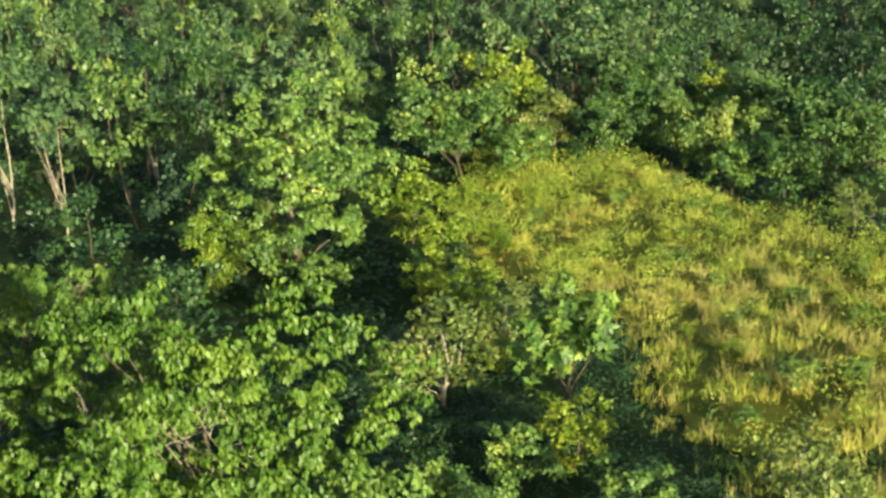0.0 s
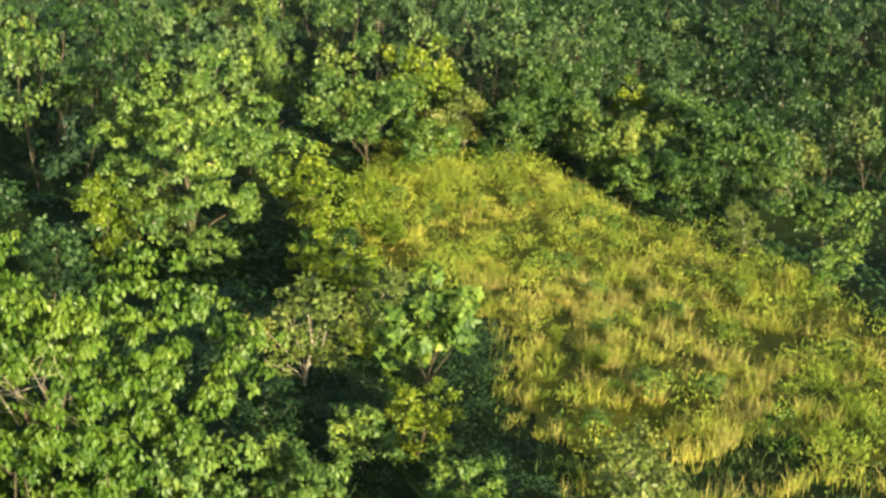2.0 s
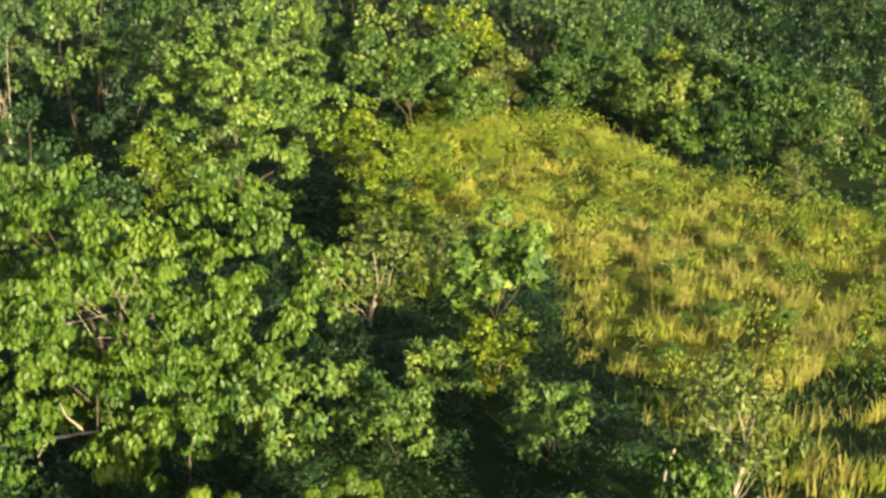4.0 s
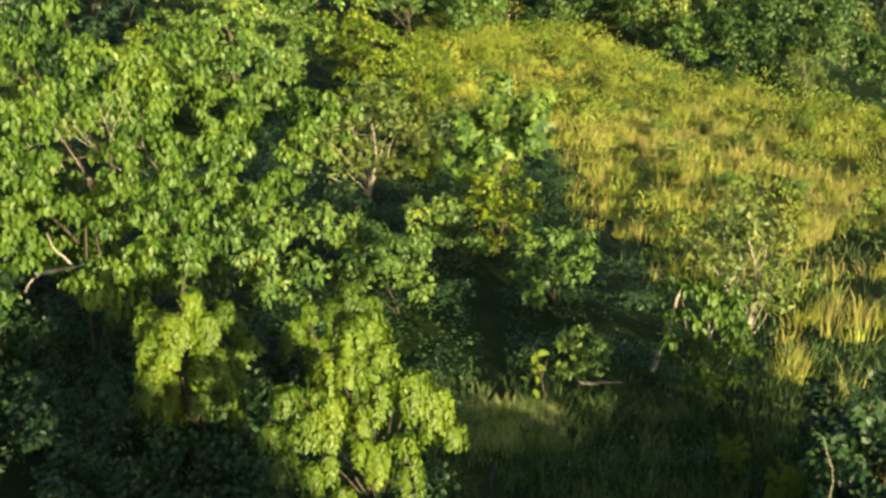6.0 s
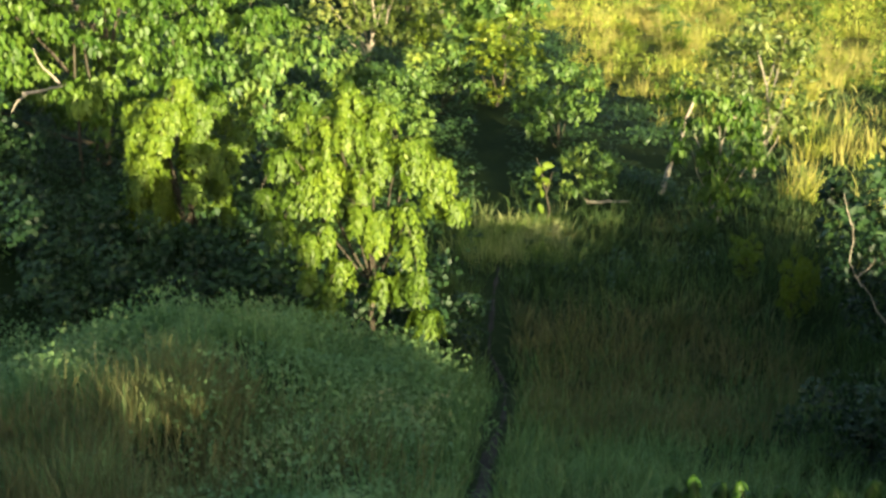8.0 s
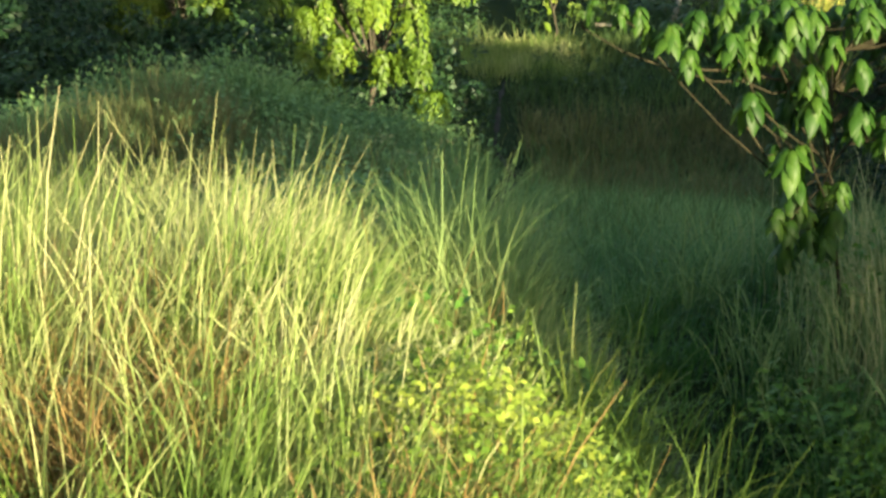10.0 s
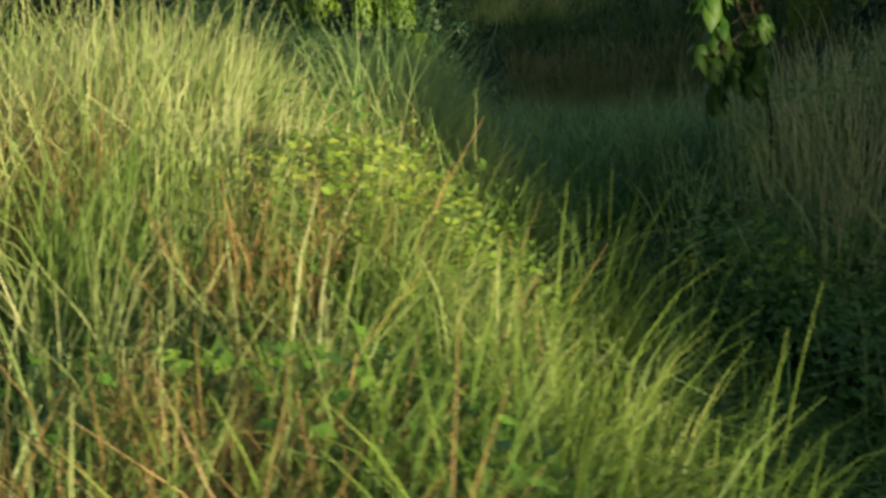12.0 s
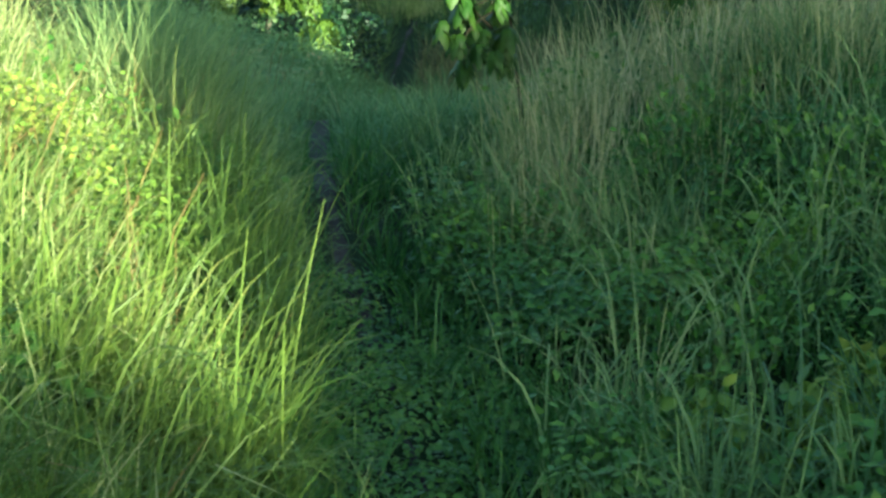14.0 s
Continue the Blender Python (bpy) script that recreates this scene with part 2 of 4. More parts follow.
def make_tree(name, seed, height, radius, base, clumps, per_clump, leaf, material, droop=0.5, slim=0.45, pale=False, fine=True, limb_count=6, lopsided=0.25, clump_size=0.34, whorl=0, trunk_r=None, bare=0, subs=0, hang=0.0):
    """A tree of unit placing: trunk, limbs and a crown of leaves in clumps. base: height of the crown's lowest leaves."""
    r = np.random.default_rng(seed)
    root = new(name)
    root.empty_display_size = 0.3
    trunk_r = trunk_r or 0.014 * height
    wood = PALE if pale else BARK
    top = np.array([r.normal(0, 0.08), r.normal(0, 0.08), 0.74]) * height
    line = wander(r, (0, 0, -0.3), top, 9, 0.035 * height / 3)
    v, f = tube(line, np.linspace(trunk_r, trunk_r * 0.25, 9), 7)
    part("trunk", fast_mesh("trunk", v, f, wood, True), root)
    # clump centres: an uneven egg, fuller outside and above
    many = clumps * 6
    d = unit(r.normal(size=(many, 3)) + (0, 0, 0.25))
    reach = r.uniform(0.3, 1.0, many) ** 0.45
    wobble = 1 + lopsided * np.sin(3 * np.arctan2(d[:, 1], d[:, 0]) + r.uniform(0, 6)) + r.normal(0, 0.14, many)
    mid = (height + base) / 2
    half = (height - base) / 2
    c = d * reach[:, None] * wobble[:, None] * (radius, radius, half) * 0.85 + (0, 0, mid)
    c[:, :2] += line[5, :2] * 0.5
    keep, apart = [], 1.3 * clump_size * radius
    for p in c:
        if len(keep) < clumps and all(((p - q) ** 2).sum() > apart * apart for q in keep):
            keep.append(p)
    c = np.array(keep)
    clumps = len(c)
    size = clump_size * radius * r.uniform(0.6, 1.25, clumps)
    at, way, face, ln = [], [], [], []
    for k in range(clumps):
        n = int(per_clump * r.uniform(0.6, 1.3) * (size[k] / (clump_size * radius)) ** 1.5)
        if whorl:
            m = max(1, n // whorl)
            o = unit(r.normal(size=(m, 3)) + (0, 0, 0.3))
            tip = c[k] + o * size[k] * r.uniform(0.55, 1.0, (m, 1)) * (1, 1, 0.75)
            turn = r.uniform(0, 6.3, (m, 1)) + np.arange(whorl) * 2 * np.pi / whorl
            a1 = unit(np.cross(o, (0, 0, 1.0)))
            a2 = np.cross(o, a1)
            flat = np.cos(turn)[..., None] * a1[:, None] + np.sin(turn)[..., None] * a2[:, None]
            w = unit(flat + 0.3 * o[:, None] + (0, 0, -0.6 * droop) + r.normal(0, 0.12, flat.shape))
            a = tip[:, None] + w * leaf * 0.15
            at.append(a.reshape(-1, 3)), way.append(w.reshape(-1, 3))
            fc = unit(o[:, None] + 0.25 * w + r.normal(0, 0.15, w.shape))
            face.append(fc.reshape(-1, 3)), ln.append(leaf * r.uniform(0.6, 1.2, m * whorl))
        elif subs:
            # leaves bunched on branchlet tips round the limb's end
            o = unit(r.normal(size=(subs, 3)) + (0, -0.15, 0.4))
            tip = c[k] + o * size[k] * r.uniform(0.6, 1.0, (subs, 1)) * (1, 1, 0.75)
            q = r.integers(0, subs, n)
            e = unit(r.normal(size=(n, 3)) + (0, 0, 0.3))
            small = size[k] * 1.05 / math.sqrt(subs) * r.uniform(0.7, 1.25, subs)[q][:, None]
            at.append(tip[q] + e * small * r.uniform(0.5, 1.0, (n, 1)) * (1, 1, 0.7))
            way.append(unit(e * (0.8 - 0.5 * hang) + r.normal(0, 0.35, (n, 3)) + (0, 0, -droop - hang)))
            flat = e * 0.9 + o[q] * 0.4 + (0, 0, 0.12) + r.normal(0, 0.25, (n, 3))
            loose = r.normal(0, 0.6, (n, 3)) * (1, 1, 0.3) + e * 0.9 + (0, 0, 0.1)
            face.append(unit((1 - hang) * flat + hang * loose)), ln.append(leaf * r.uniform(0.6, 1.2, n))
        else:
            o = unit(r.normal(size=(n, 3)) + (0, 0, 0.35))
            a = c[k] + o * size[k] * r.uniform(0.72, 1.05, (n, 1)) * (1, 1, 0.8)
            w = unit(o * 0.35 + r.normal(0, 0.6, (n, 3)) + (0, 0, -droop))
            at.append(a), way.append(w)
            face.append(unit(o * 1.1 + (0, 0, 0.15) + r.normal(0, 0.25, (n, 3)))), ln.append(leaf * r.uniform(0.55, 1.25, n))
    at, way, face, ln = (np.concatenate(q) for q in (at, way, face, ln))
    shape, faces = (LEAF, LEAF_FACES) if fine else (SLIM, SLIM_FACES)
    v, f = leaf_cloud(at, way, face, ln, ln * slim, shape, faces)
    part("crown", fast_mesh("crown", v, f, material), root)
    order = np.argsort(-size)[:limb_count]
    for k in order:
        q = int(np.clip((c[k, 2] / height) * 6 - 1.5, 1, 6))
        pts = wander(r, line[q], c[k], 6, 0.02 * height / 2)
        v, f = tube(pts, np.linspace(trunk_r * 0.5, trunk_r * 0.1, 6), 5)
        part("limb", fast_mesh("limb", v, f, wood, True), root)
    for k in range(bare):
        q = 5 + k % 3
        a = r.uniform(-2.5, -0.6)
        end = line[q] + np.array([math.cos(a) * radius * 0.85, math.sin(a) * radius * 0.8, height * r.uniform(0.02, 0.22)])
        v, f = tube(wander(r, line[q], end, 7, 0.03 * height / 2), np.linspace(trunk_r * 0.11, trunk_r * 0.03, 7), 5)
        part("bare_branch", fast_mesh("bare_branch", v, f, PALE, True), root, "bare pale dead branch")
    return root


def spray_of(r, c, wide, long, leaf):
    """Strands that arch out from c and hang, set with leaflets on both sides."""
    k, m = int(r.integers(17, 23)), 32
    a = r.uniform(0, 6.283, (k, 1))
    reach, drop = wide * r.uniform(0.25, 1.0, (k, 1)), long * r.uniform(0.45, 1.15, (k, 1))
    u = np.sort(r.uniform(0.05, 1, (k, m)), 1)
    flat = reach * (1 - (1 - u) ** 2.2)
    z = 0.14 * np.sin(np.pi * np.minimum(u * 1.5, 1)) * reach / wide - drop * u ** 1.9
    side = np.where(np.arange(m) % 2, 1.0, -1.0)[None]
    out = np.stack([np.cos(a) + 0 * u, np.sin(a) + 0 * u, 0 * u], -1)
    across = np.stack([-np.sin(a) * side, np.cos(a) * side, 0 * u], -1)
    at = c + out * flat[..., None] + np.stack([0 * u, 0 * u, z], -1) + r.normal(0, 0.022, (k, m, 3))
    fall = np.stack([0 * u, 0 * u, -0.35 - 0.8 * u], -1)
    way = across * 0.75 + out * 0.35 + fall + r.normal(0, 0.2, (k, m, 3))
    face = out * (0.3 + u[..., None]) + (0, 0, 0.75) + r.normal(0, 0.3, (k, m, 3))
    ln = leaf * r.uniform(0.7, 1.25, k * m)
    return leaf_cloud(at.reshape(-1, 3), way.reshape(-1, 3), unit(face.reshape(-1, 3)), ln, ln * 0.5)


def make_weeping(name, seed, boughs, leaf, material, shower=(0.33, 0.52)):
    """A bush of arching boughs, hung with sprays of leaflets. boughs: (x, y of the tip, height of the arch, height of the tip)."""
    r = np.random.default_rng(seed)
    root = new(name)
    high = max(b[2] for b in boughs)
    v, f = tube(wander(r, (0, 0.2, -0.3), (0.1, 0.1, high * 0.55), 8, 0.05), np.linspace(0.08, 0.03, 8), 7)
    part("trunk", fast_mesh("trunk", v, f, BARK, True), root)
    for bx, by, arch, end in boughs:
        u = np.linspace(0, 1, 10)
        line = np.stack([bx * u ** 0.8, by * u ** 0.8, np.interp(u, (0, 0.35, 0.7, 0.88, 1), (high * 0.3, arch * 0.8, arch, (arch + end) / 2 + 0.1, end))], -1)
        v, f = tube(line, np.linspace(0.026, 0.006, 10), 5)
        limb = part("limb", fast_mesh("limb", v, f, BARK, True), root)
        for s in (0.64, 0.82, 1.0):
            c = np.array([np.interp(s, u, line[:, i]) for i in range(3)]) + r.normal(0, 0.09, 3)
            v, f = spray_of(r, c, shower[0] * r.uniform(0.75, 1.3), shower[1] * r.uniform(0.6, 1.2), leaf)
            part("spray", fast_mesh("spray", v, f, material), limb)
    return root


# ---- the ground ----
# crest lines of two added rises out of view, shaped by the shadows wanted
SHADE_RIDGE_Y = (-34, -31.8, -21.5, -20, -16, -14.6, -12, -8, -4)
SHADE_RIDGE_Z = (4.3, 4.7, 4.4, 4.3, 4.0, 2.5, 2.7, 2.2, -3)
SHADE_HILL_Y = (-82, -74, -72, -69.3, -68.2, -67.2, -66.2, -64.0, -62.9, -60.9, -60, -57.6, -56.8, -55.5, -54.5, -53.3, -51.8, -50.3, -49.1, -48.3, -47.2, -46.6)
SHADE_HILL_Z = (8.8, 12.8, 13.9, 14.3, 14.25, 13.4, 12.8, 12.8, 14.0, 14.0, 12.7, 12.6, 12.9, 13.6, 14.4, 15.0, 14.2, 13.0, 11.0, 10.7, 10.6, -30)
PROFILE_Y = (-400, -60, -36, -32, -28, -26, -24, -20, -15, -9, 0, 10, 20, 37, 60, 110, 3000)
PROFILE_Z = (4.6, 4.6, 4.4, 4.3, 3.95, 3.6, 3.1, 2.1, 0.7, -0.35, -0.1, -0.2, -0.7, -1.9, -2.2, -2.5, -2.5)


def ground(x, y):
    """Height of the ground."""
    x, y = np.asarray(x, float), np.asarray(y, float)
    z = np.interp(y, PROFILE_Y, PROFILE_Z)
    near = np.clip((-22 - y) / 6, 0, 1) * np.clip((y + 36.6) / 1.6, 0, 1)
    px = path_x(y)
    left = np.clip((px - 0.25 - x) / 1.7, 0, 1)
    right = np.clip((x - px - 0.45) / 2.4, 0, 1)
    z = z + near * (np.interp(y, (-34, -28), (1.25, 0.85)) * left * left * (3 - 2 * left) + 1.0 * right * right)
    z = z + 0.7 * np.exp(-(((x - 11) / 5.5) ** 2 + ((y - 5) / 7.0) ** 2))
    z = z + 0.25 * np.sin(1.7 * x + 0.6 * y) * np.sin(1.1 * y - 0.5 * x) * np.clip((-2.5 - x) / 2, 0, 1) * np.clip((y + 22) / 3, 0, 1) * np.clip((-6 - y) / 3, 0, 1)
    z = z + 1.0 * np.exp(-(((x + 6.5) / 3.4) ** 2 + ((y + 14.5) / 4.2) ** 2))
    z = z + 0.9 * np.exp(-(((x + 6.5) / 3.0) ** 2 + ((y + 11) / 3.0) ** 2))
    z = z - 2.5 * np.clip((x - 8) / 14, 0, 1) * np.clip((y - 40) / 15, 0, 1)
    z = z - 4.0 * np.clip((x - 4) / 16, 0, 1) * np.clip((y - 66) / 22, 0, 1)
    z = z + 0.10 * np.sin(x * 0.9 + 1.3) * np.sin(y * 0.7) + 0.18 * np.sin(x * 0.31 + y * 0.23)
    # an unseen ridge right of the path, added to shade the hollow
    ridge = np.interp(y, SHADE_RIDGE_Y, SHADE_RIDGE_Z) - z
    z = z + np.maximum(ridge, 0) * np.clip((x - 5.2) / 1.9, 0, 1) * np.clip((10.2 - x) / 1.6, 0, 1)
    # an unseen high hill behind, added to keep the low sun off hollow and banks
    hill = np.interp(y + 1.732 * np.clip(x - 18.6, 0, 15), SHADE_HILL_Y, SHADE_HILL_Z) - z
    z = z + np.maximum(hill, 0) * np.clip((x - 15.2) / 1.9, 0, 1) * np.clip((60 - x) / 40, 0, 1)
    return z


def path_x(y):
    """The line of the footpath."""
    return np.interp(y, (-45, -36, -32.3, -30.8, -28.4, -24.7, -19, -14.9, -11.9, -8.9, -7, -3.4, -1.8), (0.5, -0.05, -0.37, -0.6, -1.03, -1.5, -2.0, -1.8, -1.45, -1.3, -1.6, -1.4, -1.2))


def sheet(xs, ys):
    gx, gy = np.meshgrid(xs, ys)
    v = np.stack([gx, gy, ground(gx, gy)], -1).reshape(-1, 3)
    w = len(xs)
    i, j = np.meshgrid(np.arange(len(ys) - 1), np.arange(w - 1), indexing="ij")
    a = (i * w + j).ravel()
    return v, np.stack([a, a + 1, a + w + 1, a + w], -1)


xs = np.concatenate([(-3000, -800, -300, -150), np.arange(-90, -14, 3), np.arange(-14, 10, 0.25), np.arange(10, 22, 0.75), np.arange(22, 92, 3), (150, 300, 800, 3000)])
ys = np.concatenate([(-2000, -400, -150, -90), np.arange(-80, -44, 1.5), np.arange(-44, 4, 0.3), np.arange(4, 130, 2.5), (150, 200, 300, 600, 1200, 3000)])
v, f = sheet(xs, ys)
tagged(new("ground", fast_mesh("ground", v, f, SOIL, True)), "uneven earth with low green cover, near black for shade between plants, reaching to the horizon", "ground", kind="structure")

# footpath: a thin trodden strip lying on the ground
py = np.arange(-44, -2, 0.2)
pw = np.interp(py, (-31.0, -30.2, -24, -20, -15, -12), (0.02, 0.10, 0.07, 0.17, 0.15, 0.05)) + 0.03 * np.sin(py * 2.1) + rng.normal(0, 0.025, len(py))
rows = []
for k, u in enumerate((-1, -0.6, 0, 0.6, 1)):
    x = path_x(py) + u * pw
    rows.append(np.stack([x, py, ground(x, py) + 0.02 - 0.03 * abs(u)], -1))
v = np.stack(rows, 1).reshape(-1, 3)
i, j = np.meshgrid(np.arange(len(py) - 1), np.arange(4), indexing="ij")
a = (i * 5 + j).ravel()
tagged(new("footpath", fast_mesh("footpath", v, np.stack([a, a + 1, a + 6, a + 5], -1), TRODDEN, True)), "narrow trodden earth footpath through tall grass", "path", kind="structure")


# ---- grass ----
def scatter(r, n, region, keep, clump, tuft, each=40):
    """Places over region (x0, x1, y0, y1); keep(x, y): chance of standing there; clump: share that stands in tufts."""
    x0, x1, y0, y1 = region
    x, y = r.uniform(x0, x1, n), r.uniform(y0, y1, n)
    k = int(n * clump)
    if k:
        m = max(1, k // each)
        cx, cy, idx = r.uniform(x0, x1, m), r.uniform(y0, y1, m), r.integers(0, m, k)
        ox, oy = r.normal(0, tuft, k), r.normal(0, tuft, k)
        x[:k], y[:k] = cx[idx] + ox, cy[idx] + oy
    out = np.zeros((n, 2))
    if k:
        out[:k, 0], out[:k, 1] = ox / tuft, oy / tuft
    if keep is not None:
        ok = r.uniform(size=n) < keep(x, y)
        x, y, out = x[ok], y[ok], out[ok]
    return x, y, out


def patches(x, y, size, seed=0.0):
    """A soft pattern of patches between 0 and 1."""
    a = np.sin(x / size + 1.7 * np.sin(y / size * 0.7 + seed) + seed) + np.sin(y / size * 1.3 + 1.3 * np.sin(x / size * 0.8 + 2 * seed))
    c = np.sin(2.3 * x / size - 1.9 * y / size + seed)
    return np.clip(0.5 + 0.2 * a + 0.13 * c, 0, 1)


def grass(name, label, n, region, height, width, material, start=0.25, curve=1.0, segs=4, keep=None, clump=0.0, lean=(0.1, 0.1), seed=1, tuft=0.35, grow=None, each=40):
    """n arching blades. start: lean at the foot, curve: how far the blade bends over, in radians."""
    r = np.random.default_rng(seed)
    x, y, out = scatter(r, n, region, keep, clump, tuft, each)
    n = len(x)
    h = height * np.clip(r.normal(0.85, 0.25, n), 0.3, 1.5)
    if grow is not None:
        h = h * grow(x, y)
    ang = r.uniform(0, 2 * np.pi, n)
    dx, dy = np.cos(ang) + lean[0] * 3 + 1.2 * out[:, 0], np.sin(ang) + lean[1] * 3 + 1.2 * out[:, 1]
    q = np.hypot(dx, dy) + 1e-6
    dx, dy = dx / q, dy / q
    th = np.abs(r.normal(0, start, n))
    cv = curve * np.abs(r.normal(0.7, 0.5, n))
    tw = r.uniform(0, np.pi, n)
    sx, sy = np.cos(tw), np.sin(tw)
    w = width * r.uniform(0.5, 1.3, n)
    px, py, pz = x.copy(), y.copy(), ground(x, y) - 0.04
    cols = []
    for s in range(segs + 1):
        u = s / segs
        ww = w * (1 - u ** 2.0) * 0.5 + 0.001
        cols += [np.stack([px - sx * ww, py - sy * ww, pz], -1), np.stack([px + sx * ww, py + sy * ww, pz], -1)]
        a = th + cv * ((s + 0.5) / segs) ** 2.1
        px, py, pz = px + np.sin(a) * dx * h / segs, py + np.sin(a) * dy * h / segs, pz + np.cos(a) * h / segs
    v = np.stack(cols, 1).reshape(-1, 3)
    base = np.arange(n)[:, None] * (2 * segs + 2)
    f = np.concatenate([np.stack([base + 2 * s, base + 2 * s + 1, base + 2 * s + 3, base + 2 * s + 2], -1) for s in range(segs)], 1).reshape(-1, 4)
    ob = new(name, fast_mesh(name, v, f, material))
    return tagged(ob, label, "grass", kind="stuff")


def weeds(name, label, n, region, height, leaf, material, keep=None, clump=0.7, seed=1, tuft=0.5, slim=0.5, each=60, fine=False):
    """Low leafy growth: leaves in small heaps on the ground."""
    r = np.random.default_rng(seed)
    x, y, _ = scatter(r, n, region, keep, clump, tuft, each)
    n = len(x)
    z = ground(x, y) + height * (0.25 + patches(x, y, 1.1, seed)) * r.uniform(0.1, 1.0, n) ** 0.6
    a = r.uniform(0, 6.283, n)
    way = np.stack([np.cos(a), np.sin(a), r.normal(-0.15, 0.35, n)], -1)
    face = unit(np.stack([r.normal(0, 0.4, n), r.normal(-0.25, 0.4, n), np.ones(n)], -1))
    ln = leaf * r.uniform(0.5, 1.3, n)
    shape, faces = (LEAF, LEAF_FACES) if fine else (SLIM, SLIM_FACES)
    v, f = leaf_cloud(np.stack([x, y, z], -1), way, face, ln, ln * slim, shape, faces)
    return tagged(new(name, fast_mesh(name, v, f, material)), label, "weeds", kind="stuff")


def off_path(x, y, clear=0.3, soft=0.35):
    return np.clip((np.abs(x - path_x(y)) - clear) / soft, 0, 1)


def left_bank(x, y):
    return off_path(x, y, 0.55, 0.9) * (x < path_x(y)) * np.clip((-24.3 - y) / 2.0, 0, 1) * np.clip((y + 35.6) / 0.6, 0, 1)


def right_bank(x, y):
    return off_path(x, y, 0.45, 0.8) * (x > path_x(y)) * np.clip((-23.5 - y) / 3.0, 0.15, 1) * np.clip((y + 36) / 0.6, 0, 1)


def sparse_corner(x, y):
    """Thinner growth where the bank falls away into the dark."""
    corner = np.clip((-3.0 - x - 0.25 * (y + 33)) / 0.35, 0, 1) * np.clip((-31.9 - y) / 0.4, 0, 1)
    return 1 - 0.93 * np.maximum(corner, np.clip((-3.6 - x) / 0.3, 0, 1) * np.clip((-31.3 - y) / 0.5, 0, 1))


def weed_zone(x, y):
    """The leafy patch on the bank's sunlit face."""
    return np.exp(-((x + 1.7) / 0.45) ** 2 - ((y + 30.8) / 1.15) ** 2)


def brown_zone(x, y):
    """Patches of the bank where the grass has died back."""
    return np.clip(1.2 * np.exp(-((x + 4.3) ** 2 + (y + 29.7) ** 2) / 0.6) + 1.1 * np.exp(-((x + 3.8) ** 2 + (y + 31.5) ** 2) / 0.3) + 0.9 * np.exp(-((x + 2.65) ** 2 + (y + 32.5) ** 2) / 0.16), 0, 1)


def high_bank(x, y):
    """Dry tall grass on the upper bank, thinning towards the path and the foot."""
    return left_bank(x, y) * sparse_corner(x, y) * (1 - 0.7 * weed_zone(x, y)) * (1 - 0.75 * brown_zone(x, y)) * np.interp(y, (-33.6, -32, -30, -28), (0.35, 0.7, 0.95, 1)) * np.clip(0.25 + 1.5 * patches(x, y, 0.3, 0.4), 0, 1) * np.interp(x, (-2.0, -1.0), (1, 0.55)) * (1 - np.clip((x + 3.3) / 0.4, 0, 1) * np.clip((y + 28.9 - 0.5 * (x + 2.5)) / 0.5, 0, 1))


def bank_growth(x, y):
    """How tall the bank's grass stands: lowest where the bank falls to the hollow."""
    high = np.interp(y, (-33, -30, -28.5, -27), (0.75, 0.95, 0.85, 0.68)) * np.interp(x, (-4.5, -3), (1.2, 1))
    low = np.interp(y, (-33, -32, -31, -30, -29, -28), (0.7, 0.62, 0.58, 0.52, 0.4, 0.3))
    t = np.clip((x + 3.1) / 0.6, 0, 1)
    return high * (1 - t) + np.minimum(low, high) * t


def low_bank(x, y):
    return left_bank(x, y) * sparse_corner(x, y) * (1 - 0.5 * weed_zone(x, y)) * (1 - 0.8 * brown_zone(x, y)) * np.clip(0.0 + 1.6 * patches(x, y, 0.3, 2.4), 0, 1) * np.clip(np.interp(y, (-33.5, -31.5, -29), (1, 0.5, 0.08)) + np.interp(x, (-2.2, -1.0), (0, 0.45)), 0, 1)


grass("tall_grass", "tall sunlit yellow-green grass on the bank beside the footpath", 122000, (-6.2, -0.4, -35.8, -24), 0.98, 0.0076, STRAW, 0.12, 1.8, 4, high_bank, 0.94, (0.28, -0.04), 3, 0.085, bank_growth, 55)
grass("lush_grass", "fresh yellow-green drooping grass on the lower bank", 22000, (-4.6, -0.3, -35.8, -27), 0.66, 0.0110, LUSH, 0.16, 2.3, 5, low_bank, 0.94, (0.3, -0.06), 23, 0.085, None, 40)
grass("front_grass", "long arching green grass in a heap at the foot of the bank", 7000, (-2.3, -0.72, -34.9, -33.0), 0.78, 0.0115, LUSH, 0.16, 2.4, 6, lambda x, y: off_path(x, y, 0.45, 0.5) * np.clip(0.1 + 1.5 * patches(x, y, 0.3, 3.3), 0, 1) * np.interp(x, (-2.1, -1.5), (0, 1)), 0.95, (0.12, -0.04), 24, 0.075, None, 48)
grass("edge_grass", "long arching green grass along the bank's edge above the footpath", 15000, (-1.9, -0.6, -33.4, -29.2), 0.95, 0.0095, LUSH, 0.14, 2.0, 6, lambda x, y: off_path(x, y, 0.45, 0.25) * np.exp(-((x - path_x(y) + 0.72) / 0.28) ** 2) * (1 - 0.5 * weed_zone(x, y)) * np.clip(patches(x, y, 0.3, 1.6) * 2.4 - 0.6, 0, 1), 0.95, (0.3, 0.0), 42, 0.06, None, 45)
grass("seed_stalks", "pale feathery seed stalks standing above the bank grass", 2600, (-6.2, -0.8, -32.4, -24), 1.15, 0.007, STALK, 0.11, 0.7, 4, lambda x, y: left_bank(x, y) * patches(x, y, 0.9, 2) * (1 - 0.8 * (x > -3)), 0.85, (0.08, 0.02), 13, 0.08, bank_growth, 12)
